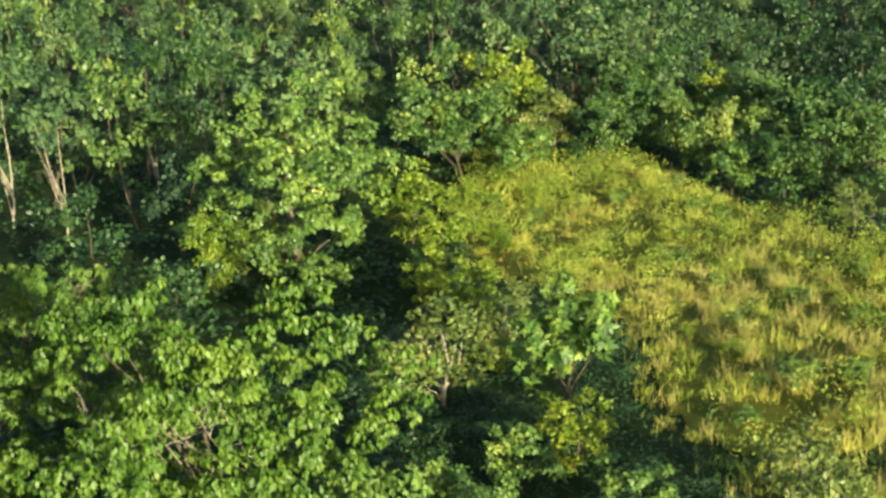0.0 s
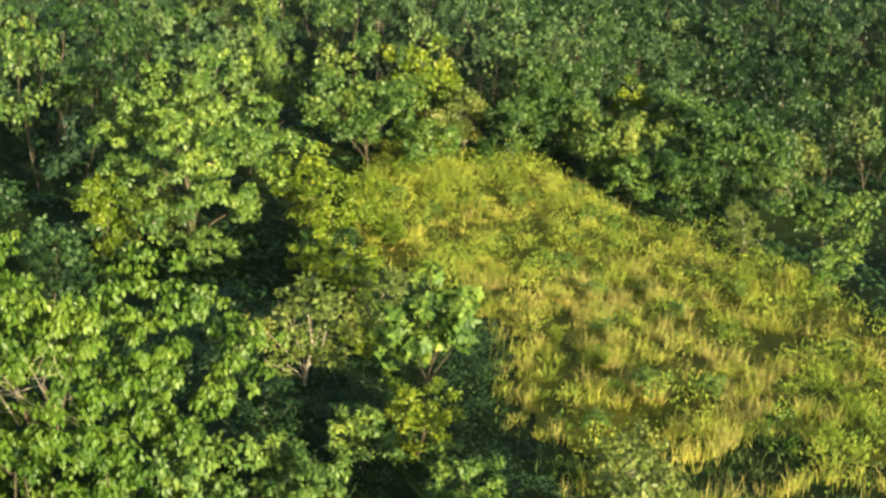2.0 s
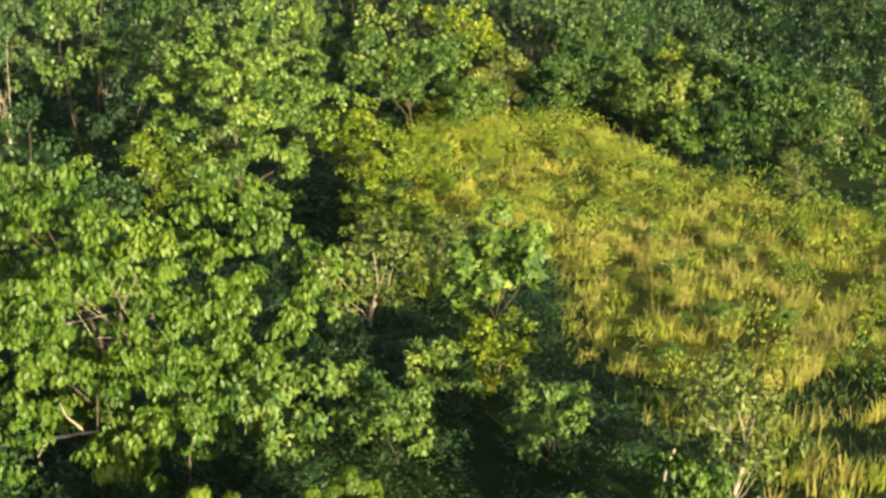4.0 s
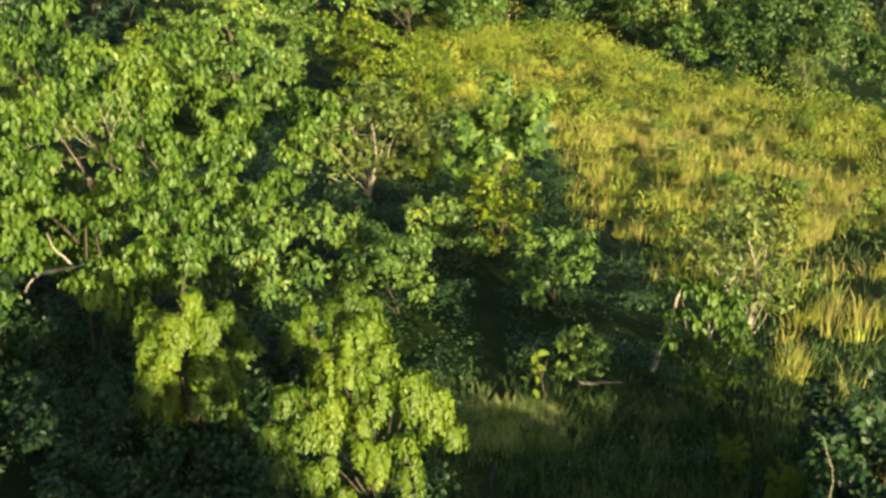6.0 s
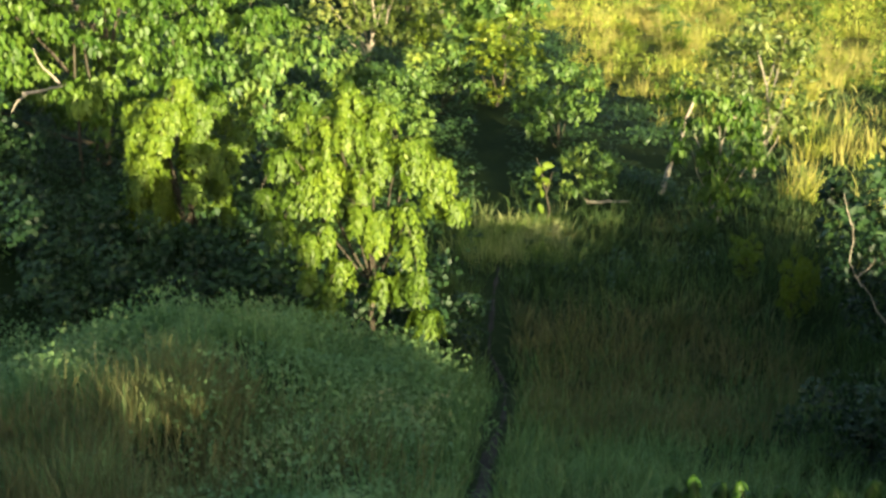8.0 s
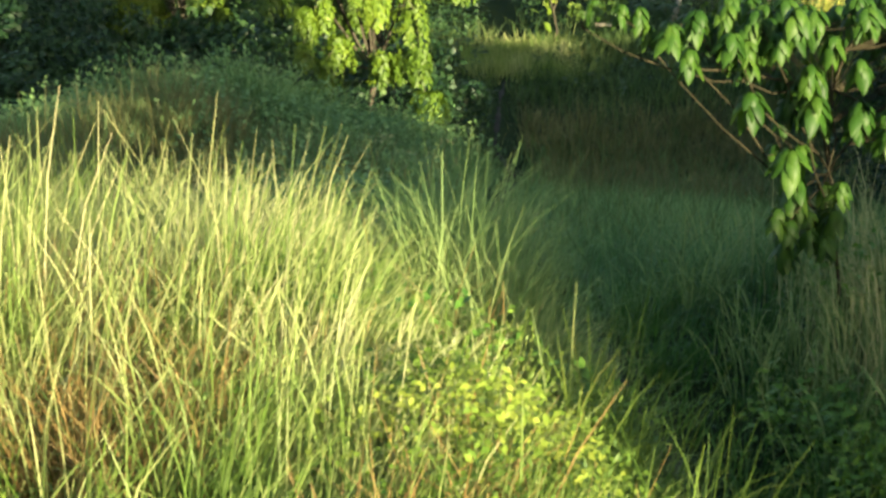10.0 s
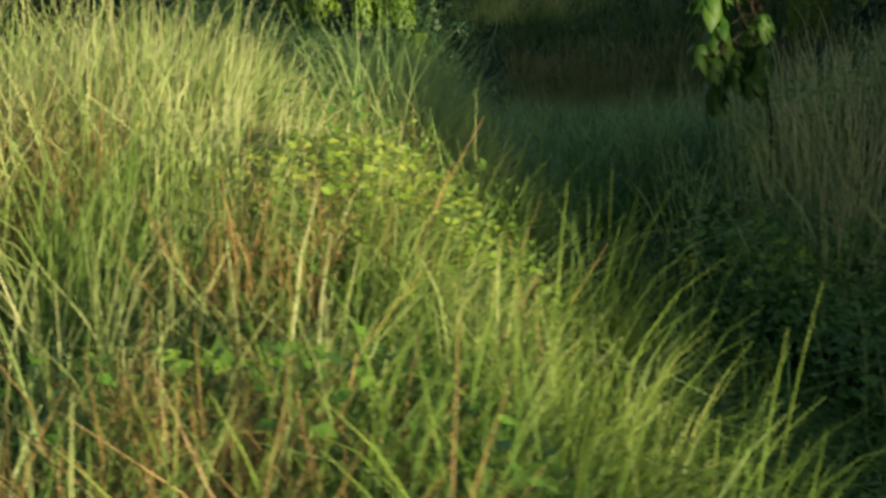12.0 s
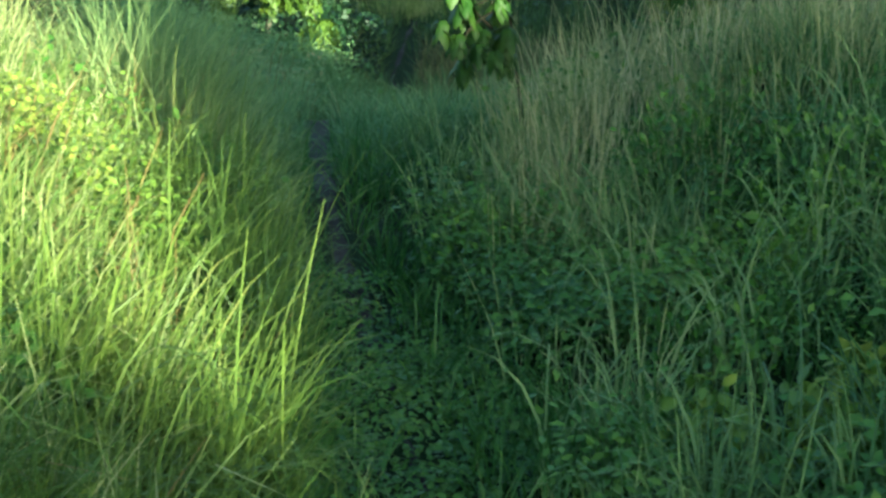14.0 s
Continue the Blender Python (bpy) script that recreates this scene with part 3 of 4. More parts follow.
grass("dry_stems", "dry orange-brown grass stems low in the bank", 80000, (-5.5, -1.0, -35.8, -28), 0.66, 0.0090, BROWN, 0.12, 1.3, 3, lambda x, y: left_bank(x, y) * sparse_corner(x, y) * np.interp(x, (-2.2, -1.5), (1, 0.2)) * np.clip(patches(x, y, 0.6, 5) * 2.0 - 1.2 + 2.0 * brown_zone(x, y), 0, 1) * np.interp(y, (-34, -29.5, -28), (1, 0.9, 0.2)) * (1 - 0.8 * (x > -3.3) * (y > -31.7)) * (1 - 0.8 * weed_zone(x, y)), 0.92, (0.06, 0), 14, 0.085, None, 34)
grass("green_grass", "fresh green drooping grass at the foot of the bank", 30000, (-4.2, 3.2, -37.8, -24), 0.46, 0.0125, GRASS, 0.35, 2.2, 3, lambda x, y: off_path(x, y, 0.05, 0.30) * sparse_corner(x, y) * np.clip((-23.5 - y) / 2, 0, 1) * np.clip((y + 36) / 0.6, 0, 1), 0.8, (0.05, 0), 4, 0.09, None, 34)
grass("hollow_tuft", "tall green grass clump standing in the bank's shade", 44000, (-3.7, -1.1, -29.6, -25.2), 1.12, 0.0085, PALEGRASS, 0.2, 1.5, 5, lambda x, y: off_path(x, y, 0.2, 0.3) * np.exp(-((x + 2.2 + 0.3 * (y + 27.4)) / 0.6) ** 2 - ((y + 27.4) / 1.1) ** 2), 0.9, (0.08, 0), 25, 0.09, lambda x, y: 0.5 + 0.5 * np.exp(-((x + 2.25) / 0.5) ** 2), 50)
grass("shaded_grass", "tall dark green drooping grass on the shaded bank", 34000, (-1.2, 4.2, -36.8, -22), 0.74, 0.0150, PALEGRASS, 0.18, 2.3, 5, lambda x, y: right_bank(x, y) * np.clip(1.9 * patches(x, y, 0.35, 1.1) - 0.35, 0, 1), 0.95, (-0.08, -0.03), 5, 0.09, None, 44)
grass("shaded_stalks", "thin grey-green stalks above the shaded bank grass", 3400, (0.0, 4.4, -29.6, -24), 0.85, 0.0075, STALK, 0.12, 0.7, 4, right_bank, 0.6, (-0.03, 0.0), 15, 0.12)
weeds("shaded_weeds", "dense small-leaved weeds on the foot of the shaded bank", 26000, (-0.8, 2.4, -34.6, -28), 0.55, 0.060, GRASSLEAF, lambda x, y: off_path(x, y, 0.4, 0.35) * (x > path_x(y)) * np.clip(patches(x, y, 0.5, 2.2) * 2.6 - 0.7, 0, 1) * np.interp(x, (0.8, 2.2), (1, 0.35)), 0.85, 33, 0.16, 0.5, 50)
weeds("bank_weeds", "small leafy weeds among the bank grass", 22000, (-4, 3.0, -35.8, -26), 0.7, 0.065, GRASSLEAF, lambda x, y: off_path(x, y, 0.3, 0.4) * sparse_corner(x, y) * np.clip(patches(x, y, 0.7, 3) * 2.2 - 0.6, 0, 1), 0.8, 16, 0.2, 0.62, 60)
weeds("bright_weeds", "bright yellow-green leafy weeds on the sunlit face of the bank", 15000, (-2.8, -1.0, -31.8, -29.2), 0.60, 0.042, YELLOWLEAF, lambda x, y: left_bank(x, y) * np.clip(patches(x, y, 0.55, 1.4) * 2.4 - 0.55, 0, 1), 0.85, 27, 0.26, 0.62, 40)
weeds("path_weeds", "low mossy green weeds growing over the footpath", 46000, (-1.5, 1.6, -38.2, -29.0), 0.15, 0.05, GRASSLEAF, lambda x, y: np.clip((0.85 - np.abs(x - path_x(y))) / 0.3, 0, 1) * np.clip(patches(x, y, 0.35, 1) * 2 + 0.2, 0, 1) * np.interp(y, (-38.2, -36, -30.6, -29.8), (0, 1, 1, 0.5)), 0.5, 17, 0.10, 0.6, 30)
grass("valley_grass", "green grass in the hollow beyond the bank, coloured darker for shade", 26000, (-3.2, 8.5, -24, 2.5), 0.55, 0.018, SHADEGRASS, 0.3, 1.6, 2, lambda x, y: off_path(x, y, 0.12, 0.25), 0.75, (0.05, 0), 6, 0.22)
grass("slope_grass", "soft green grass on the slope beside the footpath", 36000, (-2.6, 6.0, -25.5, -8), 0.5, 0.016, MOUND, 0.3, 1.8, 2, lambda x, y: off_path(x, y, 0.12, 0.25) * np.interp(y, (-16, -9), (1, 0.3)) * np.interp(x, (1.5, 5.5), (1, 0.3)), 0.8, (0.03, 0), 29, 0.18)
grass("mound_grass", "pale green grass on the shaded mound beside the footpath", 30000, (-12, -2.0, -24, -8), 0.7, 0.016, MOUND, 0.3, 1.7, 2, lambda x, y: off_path(x, y, 0.2, 0.3) * np.interp(y, (-11, -8), (1, 0.2)), 0.9, (0.05, 0), 26, 0.28, None, 130)
weeds("valley_weeds", "creeping green leafy cover on the mound in the hollow", 36000, (-12, -2.6, -21, -5), 0.80, 0.10, MOUND, lambda x, y: np.clip(patches(x, y, 1.6, 4) * 2 - 0.5, 0, 1) * np.interp(y, (-10, -6), (1, 0.25)) * (1 - 0.95 * (x < -6.2) * (y < -14)), 0.85, 18, 0.35, 0.6)
grass("brown_grass", "dry brown grass on the near side of a mound in the hollow, coloured darker for shade", 22000, (-11, -2.6, -20.4, -14.8), 0.85, 0.017, SHADEDRY, 0.18, 1.0, 3, lambda x, y: np.clip(patches(x, y, 1.2, 1.5) * 1.6 - 0.3, 0, 1) * np.interp(x, (-5.6, -4.6), (1, 0.22)), 0.88, (0.05, 0), 7, 0.22)
grass("hollow_dry", "brownish dry grass in the hollow, coloured darker for shade", 9000, (-1.1, 4.5, -12.5, -5.2), 0.6, 0.02, SHADEDRY, 0.25, 1.3, 2, lambda x, y: off_path(x, y, 0.3, 0.4) * np.clip(patches(x, y, 1.6, 2.7) * 1.8 - 0.3, 0, 1), 0.9, (0.05, 0), 38, 0.25)
def hill_keep(x, y):
    """Everywhere round the banks but on them and on the path."""
    on_bank = (x > -6.0) * (x < 4.3) * (y > -36.0)
    return (1 - on_bank) * off_path(x, y, 0.1, 0.3)


grass("hill_grass", "rough short green grass on the slopes round the banks", 26000, (-16, 14, -56, -22), 0.38, 0.04, GRASS, 0.4, 1.6, 2, hill_keep, 0.85, (0.05, 0), 30, 0.3, None, 60)
grass("yellow_grass", "patch of sunlit yellow grass round the sapling", 3200, (-2.2, 0.4, -2.0, 0.4), 0.4, 0.02, STRAW, 0.25, 0.8, 3, None, 0.5, (0.05, 0), 19, 0.3)


def field_keep(x, y):
    edge_left = np.interp(y, (-4, 5, 12, 20, 28, 36, 41, 50, 64), (6.0, 5.5, 3.0, 1.6, 2.0, -1.0, -5.0, -6.5, -5))
    edge_right = np.interp(y, (-4, 20, 38.6, 49, 55, 62, 66), (14, 22, 20, 14, 10.2, 7, 1))
    return np.clip((x - edge_left) / 1.2, 0, 1) * np.clip((edge_right - x) / 1.5, 0, 1)


def field_height(x, y):
    return (0.3 + 1.2 * patches(x, y, 1.3, 2.2)) * np.interp(y, (0, 12, 22, 60), (1.15, 1.25, 1.0, 0.9))


def field_dry(x, y):
    """Share of dry grass: most in the meadow's middle."""
    return np.clip(1.25 * np.exp(-((x - 10) / 6.5) ** 2 - ((y - 27) / 11) ** 2) + 0.9 * patches(x, y, 2.4, 3.1) - 0.35, 0, 1)


def mounds(name, label, n, region, radius, height, per, leaf, material, keep, seed, slim=0.45):
    """Low rounded heaps of leafy growth."""
    r = np.random.default_rng(seed)
    x, y, _ = scatter(r, n, region, keep, 0.5, 1.1, 5)
    big = np.clip(r.lognormal(-0.1, 0.38, len(x)), 0.4, 1.9)
    k = np.repeat(np.arange(len(x)), np.maximum((per * big ** 1.7).astype(int), 8))
    d = unit(r.normal(size=(len(k), 3)) + (0, 0, 0.45))
    bump = (1 + 0.3 * np.sin(4 * np.arctan2(d[:, 1], d[:, 0]) + 2.1 * k) * (1 - d[:, 2] ** 2)) * r.uniform(0.7, 1.08, len(k))
    at = np.stack([x[k], y[k], ground(x, y)[k]], -1) + d * bump[:, None] * big[k][:, None] * (radius, radius, height)
    way = unit(d * 0.5 + r.normal(0, 0.5, (len(k), 3)) + (0, 0, 0.25))
    ln = leaf * r.uniform(0.6, 1.25, len(k))
    v, f = leaf_cloud(at, way, unit(d + r.normal(0, 0.3, (len(k), 3))), ln, ln * slim)
    return tagged(new(name, fast_mesh(name, v, f, material)), label, "weeds", kind="stuff")


fx, fy = np.meshgrid(np.arange(-8, 24, 0.5), np.arange(-4, 68, 0.5))
inside = ((field_keep(fx, fy) > 0.97) * (fy > 15 + 2 * np.sin(fx * 0.7)))[:-1, :-1]
fv = np.stack([fx, fy, ground(fx, fy) + 0.05], -1).reshape(-1, 3)
fa = np.arange(fx.size).reshape(fx.shape)[:-1, :-1][inside]
tagged(new("meadow_floor", fast_mesh("meadow_floor", fv, np.stack([fa, fa + 1, fa + fx.shape[1] + 1, fa + fx.shape[1]], -1), THATCH, True)), "matted dead grass on the meadow's ground", "ground", kind="structure")


def near_gaps(x, y):
    """Open dark ground between the tussocks at the meadow's near end."""
    return np.where(y < 16, np.clip(patches(x, y, 1.0, 0.3) * 3.0 - 1.25, 0, 1), 1)


grass("field_grass", "rough sunlit yellow-green meadow grass with dry tufts", 80000, (-8, 24, -4, 67), 0.62, 0.030, FIELD, 0.3, 1.6, 2, lambda x, y: field_keep(x, y) * near_gaps(x, y), 0.95, (0.05, 0), 8, 0.22, field_height, 60)
grass("gap_grass", "short green grass in the gaps between the tussocks, coloured dark as in shade", 16000, (3, 19, -5, 17), 0.38, 0.026, SHADEGRASS, 0.35, 1.5, 2, lambda x, y: field_keep(x, y) * (1 - 0.8 * near_gaps(x, y)), 0.8, (0.05, 0), 43, 0.25)
grass("tan_tussocks", "tall tan tussocks of dry grass standing in the meadow", 36000, (0, 23, -5, 60), 0.95, 0.024, TAN, 0.16, 1.4, 3, lambda x, y: field_keep(x, y) * near_gaps(x, y) * np.maximum(field_dry(x, y), np.interp(y, (8, 15), (0.55, 0))), 0.97, (0.08, 0), 28, 0.20, None, 80)
mounds("field_weeds", "heaps of leafy yellow-green weeds growing through the meadow grass", 1100, (-8, 24, 12, 67), 0.78, 1.0, 150, 0.17, FIELDLEAF, lambda x, y: field_keep(x, y) * (1 - 0.85 * field_dry(x, y)) * np.interp(y, (14, 22, 34, 62), (0.4, 0.5, 0.9, 1.0)), 20, 0.36)
mounds("green_mounds", "dark green leafy heaps among the meadow grass", 420, (-8, 24, 3, 67), 0.6, 0.9, 120, 0.17, BRIGHT, lambda x, y: field_keep(x, y) * (1 - 0.8 * field_dry(x, y)) * np.clip(patches(x, y, 3.0, 1.9) * 2.4 - 0.8, 0, 1), 35, 0.5)


def wood_floor(x, y):
    return (1 - field_keep(x, y)) * np.interp(y, (1, 5), (0, 1))


weeds("thicket_floor", "low leafy growth under the shrubs, coloured dark for the shade there", 45000, (-16, 6.5, -4, 30), 0.7, 0.15, SHADELEAF, lambda x, y: (1 - field_keep(x, y)) * off_path(x, y, 0.3, 0.3) * np.interp(y, (-1, 2), (0.25, 1)), 0.85, 37, 0.3, 0.5, 50)
weeds("undergrowth", "dense green undergrowth between the trees, shade put into its dark colour", 52000, (-46, 46, 26, 130), 0.7, 0.36, SHADELEAF, lambda x, y: wood_floor(x, y) * (np.abs(x) < 0.34 * (y + 42)), 0.8, 21, 0.9, 0.5, 60)

mounds("mound_weeds", "heaps of soft green weeds on the shaded mound", 330, (-9.5, -2.3, -17.5, -8.5), 0.5, 0.5, 130, 0.10, MOUND, lambda x, y: off_path(x, y, 0.4, 0.4) * np.clip(patches(x, y, 1.4, 0.9) * 2.2 - 0.35, 0, 1) * (1 - 0.95 * (x < -6.0) * (y < -14.2)), 36, 0.5)

mounds("bank_mounds", "leafy yellow-green weeds heaped on the bank's sunlit face", 200, (-2.8, -0.9, -33.2, -28.8), 0.24, 0.42, 420, 0.036, LUSH, lambda x, y: off_path(x, y, 0.38, 0.3) * (x < path_x(y)) * np.clip(1.4 * weed_zone(x, y), 0, 1), 39, 0.4)
mounds("broad_weeds", "low clump of broad yellow-green leaves beside the footpath", 7, (0.8, 1.4, -33.1, -32.5), 0.2, 0.4, 90, 0.10, YELLOWLEAF, None, 45, 0.62)
mounds("shade_mounds", "green creeping weeds heaped on the foot of the shaded bank", 110, (-0.5, 2.2, -34.2, -29), 0.25, 0.42, 200, 0.058, GRASSLEAF, lambda x, y: off_path(x, y, 0.45, 0.3) * (x > path_x(y)) * np.clip(patches(x, y, 0.6, 4.2) * 2.2 - 0.4, 0, 1), 40, 0.5)

# ---- trees and shrubs ----
PROTO = {}
LABELS = {}


def kind_of(key, label, category, **how):
    LABELS[key] = (label, category, how)


def place(key, x, y, size=1.0, turn=0.0, wide=1.0, label="", group=""):
    """Set a plant of that kind with its foot on the ground."""
    text, category, how = LABELS[key]
    m = Matrix.Translation((x, y, float(ground(x, y)) - 0.05)) @ Matrix.Rotation(radians(turn), 4, "Z") @ Matrix.Diagonal((size * wide, size * wide, size, 1))
    if key not in PROTO:
        ob = PROTO[key] = (make_weeping if 'boughs' in how else make_tree)(**how)
        ob.matrix_basis = m
    else:
        ob = copy_thing(PROTO[key], Matrix())
        ob.matrix_basis = m
    return tagged(ob, label or text, category, group)


kind_of("broad_a", "leafy broadleaf tree with drooping bright leaves and bare branches", "tree", name="broadleaf_tree", seed=11, height=9, radius=5.2, base=0.6, clumps=70, per_clump=400, leaf=0.24, material=BRIGHT, droop=0.6, slim=0.5, bare=6, clump_size=0.19, subs=14, fine=False, hang=0.75)
kind_of("broad_b", "rounded broadleaf tree with dense green crown", "tree", name="broadleaf_tree", seed=12, height=10, radius=4.6, base=-0.2, clumps=46, per_clump=480, leaf=0.25, material=GREEN, droop=0.4, slim=0.6, fine=False, clump_size=0.23, bare=4, subs=11, hang=0.3)
kind_of("slim_a", "slender forest tree with pale trunk and green crown", "tree", name="forest_tree", seed=13, height=10, radius=2.8, base=2.4, clumps=14, per_clump=90, leaf=0.41, material=FOREST, droop=0.4, slim=0.7, trunk_r=0.10, fine=False, clump_size=0.36, limb_count=3, subs=7)
kind_of("slim_p", "forest tree with forked pale trunk and thin crown", "tree", name="forest_tree", seed=33, height=10, radius=2.7, base=3.0, clumps=10, per_clump=90, leaf=0.41, material=FOREST, droop=0.4, slim=0.7, trunk_r=0.08, pale=True, fine=False, clump_size=0.36, limb_count=4, subs=7)
kind_of("slim_b", "tall forest tree with uneven olive-green crown", "tree", name="forest_tree", seed=14, height=11, radius=3.0, base=1.8, clumps=13, per_clump=90, leaf=0.41, material=HEDGE, droop=0.5, slim=0.7, fine=False, clump_size=0.36, lopsided=0.4, limb_count=3, subs=7, trunk_r=0.08)
kind_of("slim_c", "forest tree with leaves coloured dark green to stand for shade", "tree", name="forest_tree", seed=15, height=9, radius=3.2, base=1.2, clumps=13, per_clump=90, leaf=0.41, material=SHADELEAF, droop=0.4, slim=0.7, fine=False, clump_size=0.36, limb_count=3, subs=7, trunk_r=0.07)
kind_of("spread", "low spreading tree with flat layered green crown", "tree", name="spreading_tree", seed=16, height=4.2, radius=3.4, base=1.5, clumps=16, per_clump=260, leaf=0.26, material=HEDGE, droop=0.3, slim=0.65, fine=False, clump_size=0.27, subs=7)
kind_of("shrub_y", "yellow-green shrub with small leaves", "shrub", name="yellow_shrub", seed=17, height=4.5, radius=1.6, base=0.0, clumps=16, per_clump=190, leaf=0.19, material=YELLOW, droop=0.3, slim=0.6, fine=False, clump_size=0.36, subs=7)
kind_of("shrub_p", "thin-leaved olive shrub with bare pale stems", "shrub", name="olive_shrub", seed=18, height=5.0, radius=2.2, base=0.3, clumps=26, per_clump=110, leaf=0.25, material=OLIVE, droop=0.3, slim=0.5, pale=True, fine=False, clump_size=0.25, bare=6, subs=5, limb_count=10)
kind_of("whorl", "rounded shrub with whorls of large bright green leaves", "shrub", name="large_leaved_shrub", seed=19, height=4.6, radius=2.4, base=1.1, clumps=24, per_clump=80, leaf=0.36, material=GREEN, droop=0.35, slim=0.55, whorl=8, clump_size=0.25)
kind_of("shrub_d", "dense green shrub with leaves coloured dark to stand for shade", "shrub", name="dark_shrub", seed=20, height=3.0, radius=1.9, base=-0.1, clumps=13, per_clump=140, leaf=0.23, material=SHADELEAF, droop=0.3, slim=0.65, fine=False, clump_size=0.38, limb_count=3, subs=7)
kind_of("shrub_g", "green leafy shrub at the meadow's edge", "shrub", name="green_shrub", seed=21, height=3.0, radius=1.7, base=0.5, clumps=12, per_clump=140, leaf=0.24, material=GREEN, droop=0.35, slim=0.55, fine=False, clump_size=0.34, limb_count=3, subs=7, hang=0.3)
r = np.random.default_rng(22)
kind_of("droop", "bush with hanging sprays of fine yellow-green leaflets", "bush", name="weeping_bush", seed=22, leaf=0.115, material=SPRAY, boughs=(
    (-0.5, -0.5, 5.6, 5.0), (-1.1, -0.4, 5.2, 4.4), (0.1, -0.5, 5.4, 4.6), (-0.7, 0.1, 5.5, 5.0), (0.9, -0.3, 4.8, 4.2), (1.3, 0.0, 4.5, 3.6), (1.6, 0.2, 4.3, 3.3), (-0.9, -0.9, 4.4, 3.7),
    (-0.2, -1.0, 4.3, 3.5), (-1.2, -1.0, 3.1, 2.3), (-0.9, -1.2, 2.3, 1.4), (0.1, -1.2, 3.3, 2.2), (0.9, -1.0, 3.2, 2.2), (1.0, -0.9, 2.2, 1.3), (-2.0, -1.2, 4.6, 3.9), (-1.6, -1.3, 4.2, 3.2)))
kind_of("droop_b", "bush with arching boughs of yellow-green leaflets, half shaded", "bush", name="weeping_bush", seed=24, leaf=0.115, material=SPRAY, boughs=tuple(
    (1.4 * math.cos(a) * q, 1.2 * math.sin(a) * q, 2.4 + 2.6 * h, 1.6 + 2.6 * h) for a, q, h in zip(r.uniform(-3.6, 0.4, 15), r.uniform(0.4, 1.1, 15), r.uniform(0.0, 1.0, 15))))
kind_of("open", "slender young tree with drooping bright green leaves", "tree", name="young_tree", seed=23, height=5.2, radius=1.6, base=1.0, clumps=20, per_clump=110, leaf=0.28, material=BRIGHT, droop=0.7, slim=0.45, pale=True, clump_size=0.34, trunk_r=0.05, subs=8, hang=0.6, limb_count=9)
kind_of("sparse", "thin olive-green young tree with pale stem", "tree", name="young_tree", seed=27, height=4.6, radius=1.7, base=0.9, clumps=20, per_clump=80, leaf=0.24, material=OLIVE, droop=0.4, slim=0.5, pale=True, fine=False, clump_size=0.30, trunk_r=0.05, subs=6, limb_count=9)
kind_of("herb", "small leafy weed plant with broad pale leaves", "plant", name="leafy_plant", seed=26, height=0.5, radius=0.32, base=0.05, clumps=9, per_clump=26, leaf=0.10, material=YELLOWLEAF, droop=0.5, slim=0.6, clump_size=0.42, trunk_r=0.008, limb_count=5)

# trees round the meadow, near to far
big_tree = place("broad_a", -12.2, 6.2, 1.0, 0, 1.12, "large leafy tree with drooping bright leaves and bare pale branches")
r = np.random.default_rng(61)
for k in range(8):
    end = np.array([-2.3 + 0.5 * k, r.uniform(-3.6, -2.2), r.uniform(6.9, 8.2)])
    limb = wander(r, (-1.6 + 0.5 * k + r.normal(0, 0.3), r.uniform(-2.6, -1.6), 5.3), end, 7, 0.05)
    v, f = tube(limb, np.linspace(0.013, 0.005, 7), 5)
    branch = part("bare_branch", fast_mesh("bare_branch", v, f, PALE, True), big_tree, "bare pale dead branch")
    for j in (3, 4, 5):
        v, f = tube(wander(r, limb[j], limb[j] + r.normal(0, 0.45, 3) + (0, -0.3, 0.5), 5, 0.05), np.linspace(0.007, 0.004, 5), 5)
        part("twig", fast_mesh("twig", v, f, PALE, True), branch)
for x, lean in ((0.1, 0.1), (0.55, -0.2), (2.2, 0.15)):
    v, f = tube(wander(r, (x, -2.9, 0.2), (x + lean, -3.1, 4.4), 7, 0.04), np.linspace(0.04, 0.022, 7), 6)
    part("stem", fast_mesh("stem", v, f, BARK, True), big_tree, "brown side stem")
place("broad_b", -13.5, 43.0, 1.08, 30, 1.08, "big round-crowned tree with dense sunlit green leaves")
place("shrub_p", -5.6, 21.0, 0.98, 20, 1.15)
place("whorl", -0.6, 20.5, 0.98, 0, 1.0)
place("shrub_y", -1.0, 13.5, 0.75, 40, 1.2)
place("shrub_y", -17.6, 39.9, 1.15, 10, 0.85)
place("shrub_y", -7.7, 46.5, 1.1, 90, 1.1)
place("shrub_y", -5.6, 40.0, 0.95, 150, 1.15)
place("shrub_y", -4.2, 33.5, 0.7, 200, 1.5)
place("shrub_p", -3.0, 29.5, 0.6, 100, 1.2)
place("slim_a", -20.4, 46.0, 0.75, 15, 1.1)
place("slim_c", -23.5, 40.0, 0.72, 65, 1.0)
place("broad_a", -22.0, 23.0, 0.72, 130, 0.95)
place("slim_c", -17.5, 29.0, 0.6, 210, 1.0)
place("open", 4.1, -0.2, 0.72, 0, 1.15)
place("sparse", 5.6, 3.4, 1.0, 70, 1.05)
place("sparse", 6.2, 8.5, 0.75, 170, 1.1)
place("droop", -3.9, -8.0, 1.0, 0, 1.0)
place("droop_b", -8.1, -3.9, 1.0, 0, 1.1)
place("droop_b", -5.2, -2.4, 0.9, 140, 1.1)
place("shrub_g", -3.9, 7.0, 0.85, 120, 0.95)
place("shrub_g", 0.6, 7.6, 0.9, 200, 1.05)
place("shrub_g", 1.1, 1.4, 0.55, 10, 1.0)
place("shrub_d", -10.8, -4.5, 0.72, 10, 1.1)
